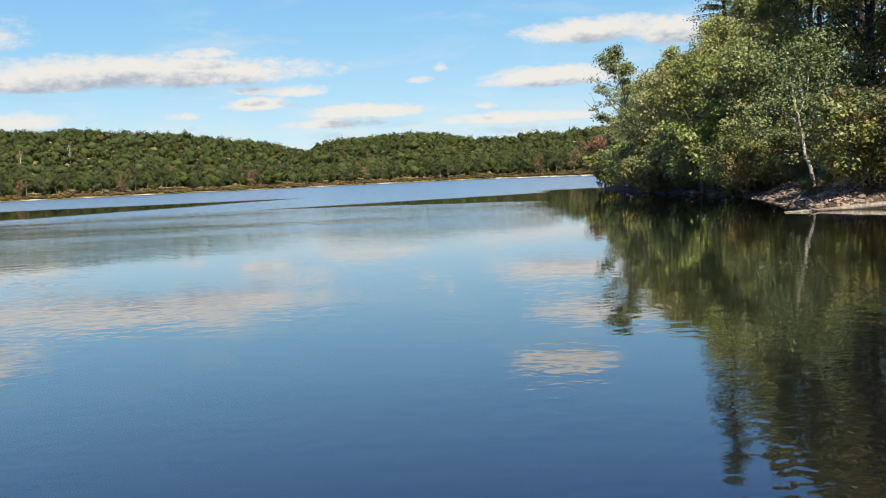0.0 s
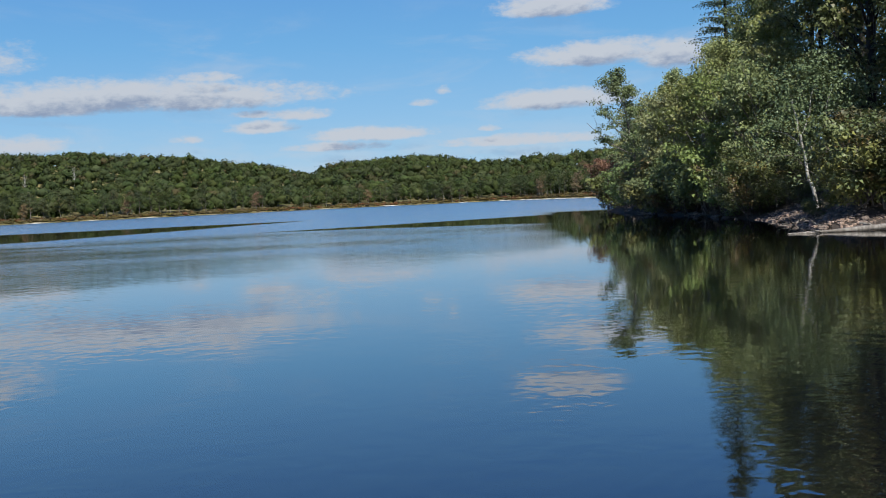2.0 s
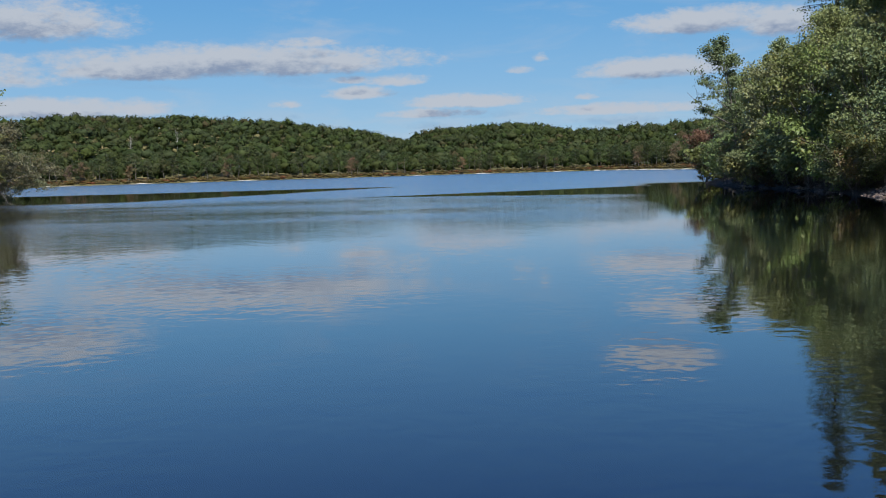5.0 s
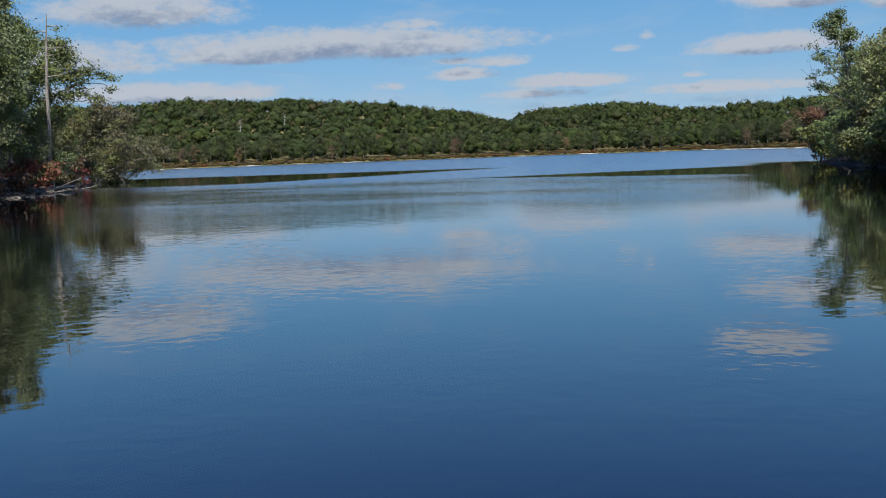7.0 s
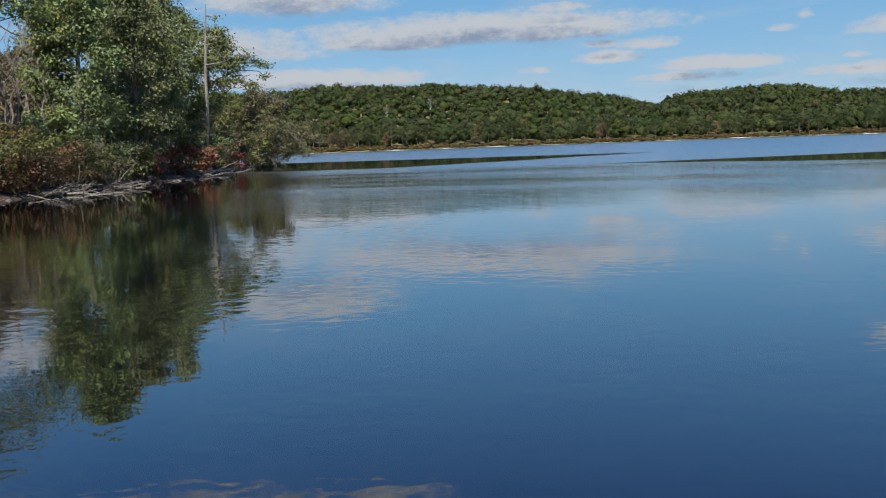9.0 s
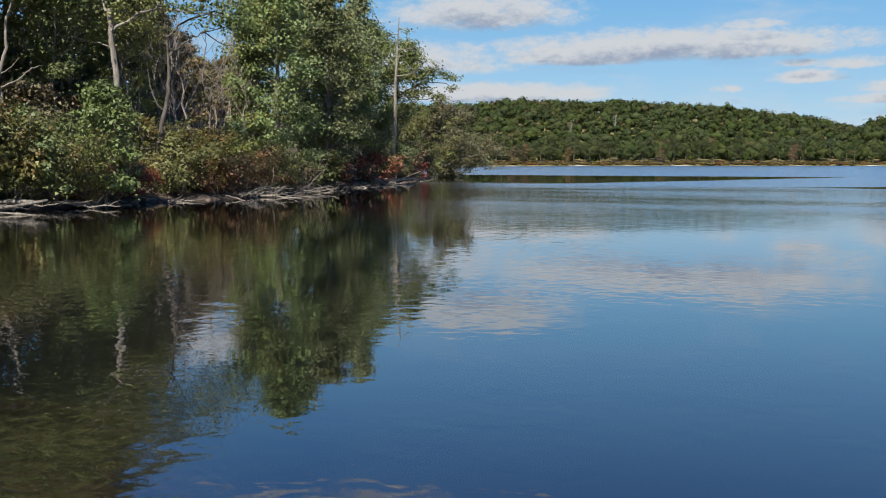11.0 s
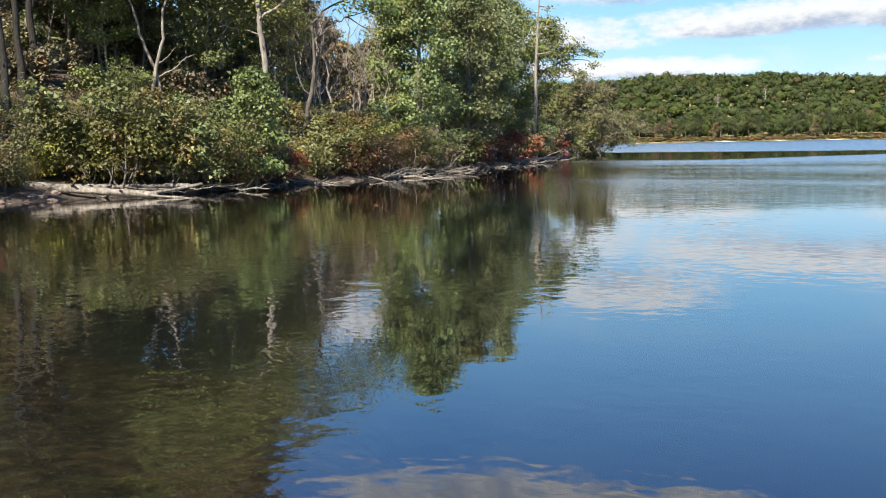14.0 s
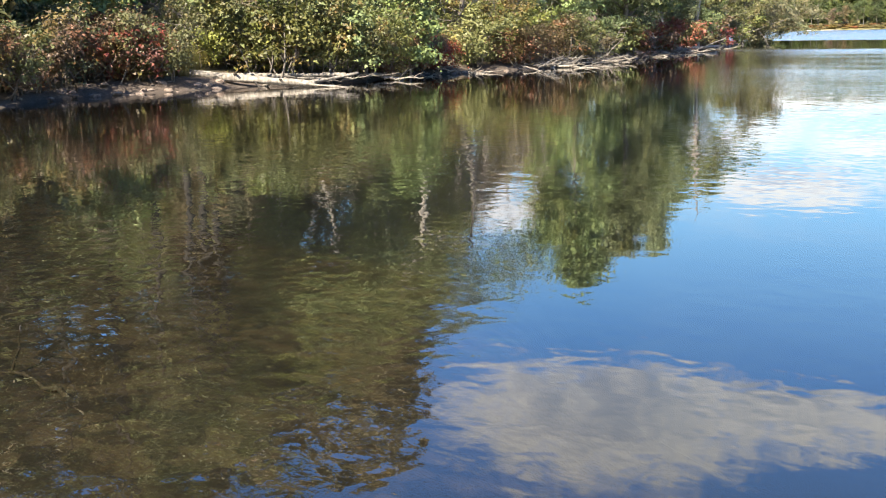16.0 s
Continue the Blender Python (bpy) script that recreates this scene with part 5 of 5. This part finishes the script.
def logs():
    log = tagged(new("driftwood_log"), "bleached grey driftwood log lying along the waterline", "log")
    log = wood_part("log_trunk", wobble_log(1, at(62.2, 36.6, 0.54), at(54.4, 33.8, 0.10), 0.17, 0.11, 0.03), BARK_BLEACHED, log)
    wood_part("broken_branch", wobble_log(2, at(54.9, 34.0, 0.10), at(51.9, 34.6, 0.40), 0.07, 0.035, 0.0, 8, 8), BARK_BLEACHED, log)
    wood_part("broken_branch", wobble_log(3, at(55.4, 34.1, 0.14), at(52.4, 33.0, -0.03), 0.06, 0.035, 0.0, 8, 8), BARK_BLEACHED, log)
    wood_part("knot", wobble_log(4, at(58.9, 35.4, 0.36), at(58.6, 34.9, 0.52), 0.055, 0.03, 0.0, 7, 4), BARK_DARK_AND_SHADED, log)
    wood_part("broken_branch", wobble_log(12, at(58.0, 35.1, 0.30), at(57.4, 34.3, 0.02), 0.045, 0.025, 0.0, 7, 5), BARK_DARK_AND_SHADED, log)
    wood_part("knot", wobble_log(5, at(56.3, 34.5, 0.22), at(56.2, 34.1, 0.26), 0.05, 0.03, 0.0, 7, 4), BARK_DARK_AND_SHADED, log)
    two = tagged(new("driftwood_log"), "second grey log lying low behind the first", "log")
    two = wood_part("log_trunk", wobble_log(6, at(58.6, 36.4, 0.34), at(52.6, 36.0, 0.30), 0.085, 0.07, 0.02), BARK_BLEACHED, two)
    three = tagged(new("driftwood_log"), "long pale fallen log lying in the shallows off the stony shore", "log")
    three = wood_part("log_trunk", wobble_log(7, at(-18.9, 33.7, 0.0), at(-26.4, 35.6, 0.22), 0.03, 0.13, 0.03), BARK_BLEACHED, three)
    wood_part("broken_branch", wobble_log(8, at(-20.6, 34.0, 0.03), at(-20.1, 33.9, 0.15), 0.025, 0.012, 0.0, 6, 5), BARK_BLEACHED, three)
    four = tagged(new("driftwood_log"), "short pale curved branch resting on shore stones", "log")
    four = wood_part("log_trunk", wobble_log(9, at(-20.9, 41.0, 0.50), at(-21.6, 41.2, 0.54), 0.03, 0.045, 0.04), BARK_BLEACHED, four)


def point_log():
    five = tagged(new("driftwood_log"), "pale driftwood log on the sandy wooded point", "log")
    five = wood_part("log_trunk", wobble_log(10, at(33.6, 77.2, 0.30), at(31.9, 84.5, 0.28), 0.13, 0.08, 0.05), BARK_SNAG, five)
    wood_part("broken_branch", wobble_log(11, at(32.6, 81.0, 0.3), at(31.5, 82.0, 0.9), 0.06, 0.03, 0.0, 7, 7), BARK_SNAG, five)


def leaning_pole():
    pole = tagged(new("driftwood_branch"), "thin dead branch leaning out of the water off the point", "branch")
    wood_part("stem", wobble_log(13, at(29.25, 101, -0.1), at(29.85, 101.5, 1.5), 0.05, 0.02, 0.0, 6, 7), BARK_GREY, pole)
    wood_part("twig", wobble_log(14, at(29.5, 101.2, 0.7), at(29.3, 101.2, 1.2), 0.025, 0.012, 0.0, 5, 5), BARK_GREY, pole)


def stick_mesh(seed, length, r):
    rng = np.random.default_rng(seed)
    w = Pile()
    p = limb_path(rng, (0, 0, 0), 0, 0.03, length, 7, 0.15, 0.16)
    w.add(*tube(p, np.linspace(r, r * 0.35, len(p)), 6))
    for i in (2, 3, 5):
        q = limb_path(rng, p[i], rng.choice([-1, 1]) * rng.uniform(0.5, 1.1), rng.uniform(0, 0.6), length * rng.uniform(0.2, 0.4), 4, 0.1, 0.15)
        w.add(*tube(q, np.linspace(r * 0.5, r * 0.18, len(q)), 5))
    return w


def driftwood():
    rng = np.random.default_rng(3)
    kinds = [stick_mesh(400 + i, 2.0, 0.045).mesh("driftwood_branch", BARK_BLEACHED) for i in range(6)]
    dark = [stick_mesh(410 + i, 2.0, 0.035).mesh("driftwood_branch", BARK_GREY) for i in range(3)]
    reaches = ((52.4, 57.4, 34.4, 36.6, 16), (48.8, 52.4, 33.0, 38.0, 10), (45.4, 48.4, 40.0, 42.5, 11), (40.2, 42.6, 44.0, 52.0, 34), (37.6, 40.2, 46.0, 54.5, 18), (33.0, 37.4, 56.0, 73.0, 28), (30.3, 33.0, 76.0, 103.0, 12),
               (-24.0, -17.5, 35.5, 45.0, 3), (-16.5, -10.5, 52.0, 74.0, 12))
    for a0, a1, d0, d1, n in reaches:
        for i in range(n):
            u = rng.uniform()
            for _ in range(40):
                az, d = a0 + (a1 - a0) * rng.uniform(), rng.uniform(min(d0, d1) - 3, max(d0, d1) + 3)
                x, y, _z = at(az, d, 0)
                s = float(shore_distance(np.array([x]), np.array([y]))[0])
                if -0.6 < s < 0.7:
                    break
            else:
                continue
            pale = rng.uniform() < 0.75
            ob = new("driftwood_branch", (kinds if pale else dark)[rng.integers(6 if pale else 3)])
            tagged(ob, "bleached driftwood branch washed up at the waterline" if pale else "grey-brown dead branch at the waterline", "branch", "driftwood along the bank")
            ob.matrix_basis = pose(x, y, max(height_at(x, y), 0.0) + rng.uniform(0.03, 0.22), rng.normal() * 20, rng.normal() * 4 + 3, rng.uniform(0, 360)) @ Matrix.Scale(rng.uniform(0.4, 1.05 if d < 38 else 1.4), 4)


def stone_mesh(seed, flat, mat=STONE, fine=2):
    rng = np.random.default_rng(seed)
    bm = bmesh.new()
    bmesh.ops.create_icosphere(bm, subdivisions=fine, radius=0.5)
    off = Vector(rng.uniform(-50, 50, 3))
    for v in bm.verts:
        k = 1 + 0.45 * noise.noise(v.co * 2.2 + off) + 0.15 * noise.noise(v.co * 6 + off)
        v.co = Vector((v.co.x * 1.25, v.co.y, v.co.z * flat)) * k
    me = bpy.data.meshes.new("stone")
    bm.to_mesh(me)
    bm.free()
    me.materials.append(mat)
    return me


def stones():
    rng = np.random.default_rng(8)
    kinds = [stone_mesh(500 + i, f) for i, f in enumerate((0.45, 0.6, 0.7, 0.5, 0.35))]

    def drop(x, y, size, label, group):
        ob = new("stone", kinds[rng.integers(5)])
        tagged(ob, label, "stone", group)
        ob.matrix_basis = pose(x, y, height_at(x, y) + size * 0.08, rng.normal() * 8, rng.normal() * 8, rng.uniform(0, 360)) @ Matrix.Scale(size, 4)

    for a0, a1, d0, d1, n, lo, hi in ((59, 71, 29.5, 35.5, 32, 0.12, 0.36), (52, 58.5, 30.5, 34, 20, 0.12, 0.3), (40, 51, 36, 54, 16, 0.15, 0.4), (30.4, 37, 58, 104, 34, 0.25, 0.85),
                                      (-26, -17.2, 35, 49, 84, 0.16, 0.36), (-17, -10, 50, 82, 46, 0.2, 0.6)):
        k = 0
        for _ in range(n * 30):
            az, d = rng.uniform(a0, a1), rng.uniform(d0, d1)
            x, y, _z = at(az, d, 0)
            s = float(shore_distance(np.array([x]), np.array([y]))[0])
            if -0.2 < s < 2.6 if a0 < 0 else -0.2 < s < 1.1:
                drop(x, y, rng.uniform(lo, hi), "grey-brown rounded stone on the lake shore", "stones along the shore")
                k += 1
                if k >= n:
                    break
    small = [stone_mesh(550 + i, f, PEBBLE, 1) for i, f in enumerate((0.45, 0.6, 0.7, 0.5, 0.35))]
    verts, faces, base = [], [], 0
    for _ in range(4200):
        x, y, _z = at(rng.uniform(-26, -16.6), rng.uniform(35, 50), 0)
        if not -0.5 < float(shore_distance(np.array([x]), np.array([y]))[0]) < 1.9:
            continue
        me, size = small[rng.integers(5)], rng.uniform(0.06, 0.18)
        m = pose(x, y, height_at(x, y) + size * 0.1, rng.normal() * 14, rng.normal() * 14, rng.uniform(0, 360)) @ Matrix.Scale(size, 4)
        verts += [tuple(m @ v.co) for v in me.vertices]
        faces += [tuple(base + i for i in p.vertices) for p in me.polygons]
        base = len(verts)
        if base > 460 * 42:
            break
    tagged(new("pebbles", mesh_of("pebbles", np.array(verts), np.array(faces), [PEBBLE])), "grey and tan pebbles heaped on the stony beach", "pebbles", kind="stuff")
    low = [stone_mesh(530 + i, 0.4, BED_STONE) for i in range(3)]
    for i in range(46):
        x, y, _z = at(rng.uniform(-24, 30), rng.uniform(3.2, 5.6), 0)
        ob = tagged(new("stone", low[rng.integers(3)]), "dark algae-covered stone on the lake bed", "stone", "stones on the lake bed")
        ob.matrix_basis = pose(x, y, height_at(x, y) + 0.02, rng.normal() * 6, rng.normal() * 6, rng.uniform(0, 360)) @ Matrix.Scale(rng.uniform(0.12, 0.5), 4)
    for k in range(9):
        drop(30.5 + 1.3 * k + rng.normal() * 0.4, 205.5 - 0.9 * k + rng.normal(), rng.uniform(0.9, 1.8), "low grey boulder on the far spit", "boulders on the spit")
    mud = [stick_mesh(430 + i, 1.6, 0.03).mesh("sunken_branch", BARK_DARK_AND_SHADED) for i in range(3)]
    for az, d, tn, sz in ((-8, 5.6, 160, 0.9), (-13, 6.2, 120, 0.7), (2, 6.0, 10, 0.6), (68.0, 5.7, 200, 0.9), (69.0, 5.2, 190, 0.6), (70.5, 4.7, 215, 0.8), (72.0, 4.4, 205, 0.7)):
        x, y, _z = at(az, d, 0)
        ob = tagged(new("sunken_branch", mud[int(d * 10) % 3]), "dark waterlogged branch on the lake bed", "branch", "sunken branches")
        ob.matrix_basis = pose(x, y, height_at(x, y) - 0.02, 90, 2, tn) @ Matrix.Scale(sz, 4)


def grass_tuft(seed, n, h, spread):
    rng = np.random.default_rng(seed)
    a, r = rng.uniform(0, 6.28, n), np.abs(rng.normal(size=n)) * spread
    base = np.stack([np.cos(a) * r, np.sin(a) * r, np.zeros(n)], 1)
    out = np.stack([np.cos(a), np.sin(a), np.zeros(n)], 1) * rng.uniform(0.05, 0.55, (n, 1)) * h
    tall = h * rng.uniform(0.6, 1.1, (n, 1))
    w = np.stack([-np.sin(a), np.cos(a), np.zeros(n)], 1) * 0.012
    mid = base + out * 0.35 + np.array([0, 0, 0.6]) * tall
    tip = base + out + np.array([0, 0, 1.0]) * tall
    v = np.stack([base - w, base + w, mid + w * 0.8, mid - w * 0.8, tip + w * 0.1, tip - w * 0.1], 1).reshape(-1, 3)
    k = np.arange(n)[:, None] * 6
    f = np.concatenate([k + np.array([0, 1, 2, 3]), k + np.array([3, 2, 4, 5])])
    return mesh_of("grass_tuft", v, f, [GRASS])


def grasses():
    me = grass_tuft(1, 420, 1.15, 0.28)
    rng = np.random.default_rng(4)
    for az, d, sz in ((61.6, 36.2, 0.9), (61.1, 36.8, 0.8), (62.1, 36.6, 0.95), (62.6, 36.0, 0.7), (61.8, 37.4, 1.0), (49.6, 39.2, 0.5)):
        ob = tagged(new("grass_tuft", me), "yellow-green tuft of tall shore grass", "grass", "grass tufts")
        ob.matrix_basis = pose(*spot(az, d, -0.03), 0, 0, rng.uniform(0, 360)) @ Matrix.Scale(sz, 4)


logs()
point_log()
leaning_pole()
driftwood()
stones()
grasses()
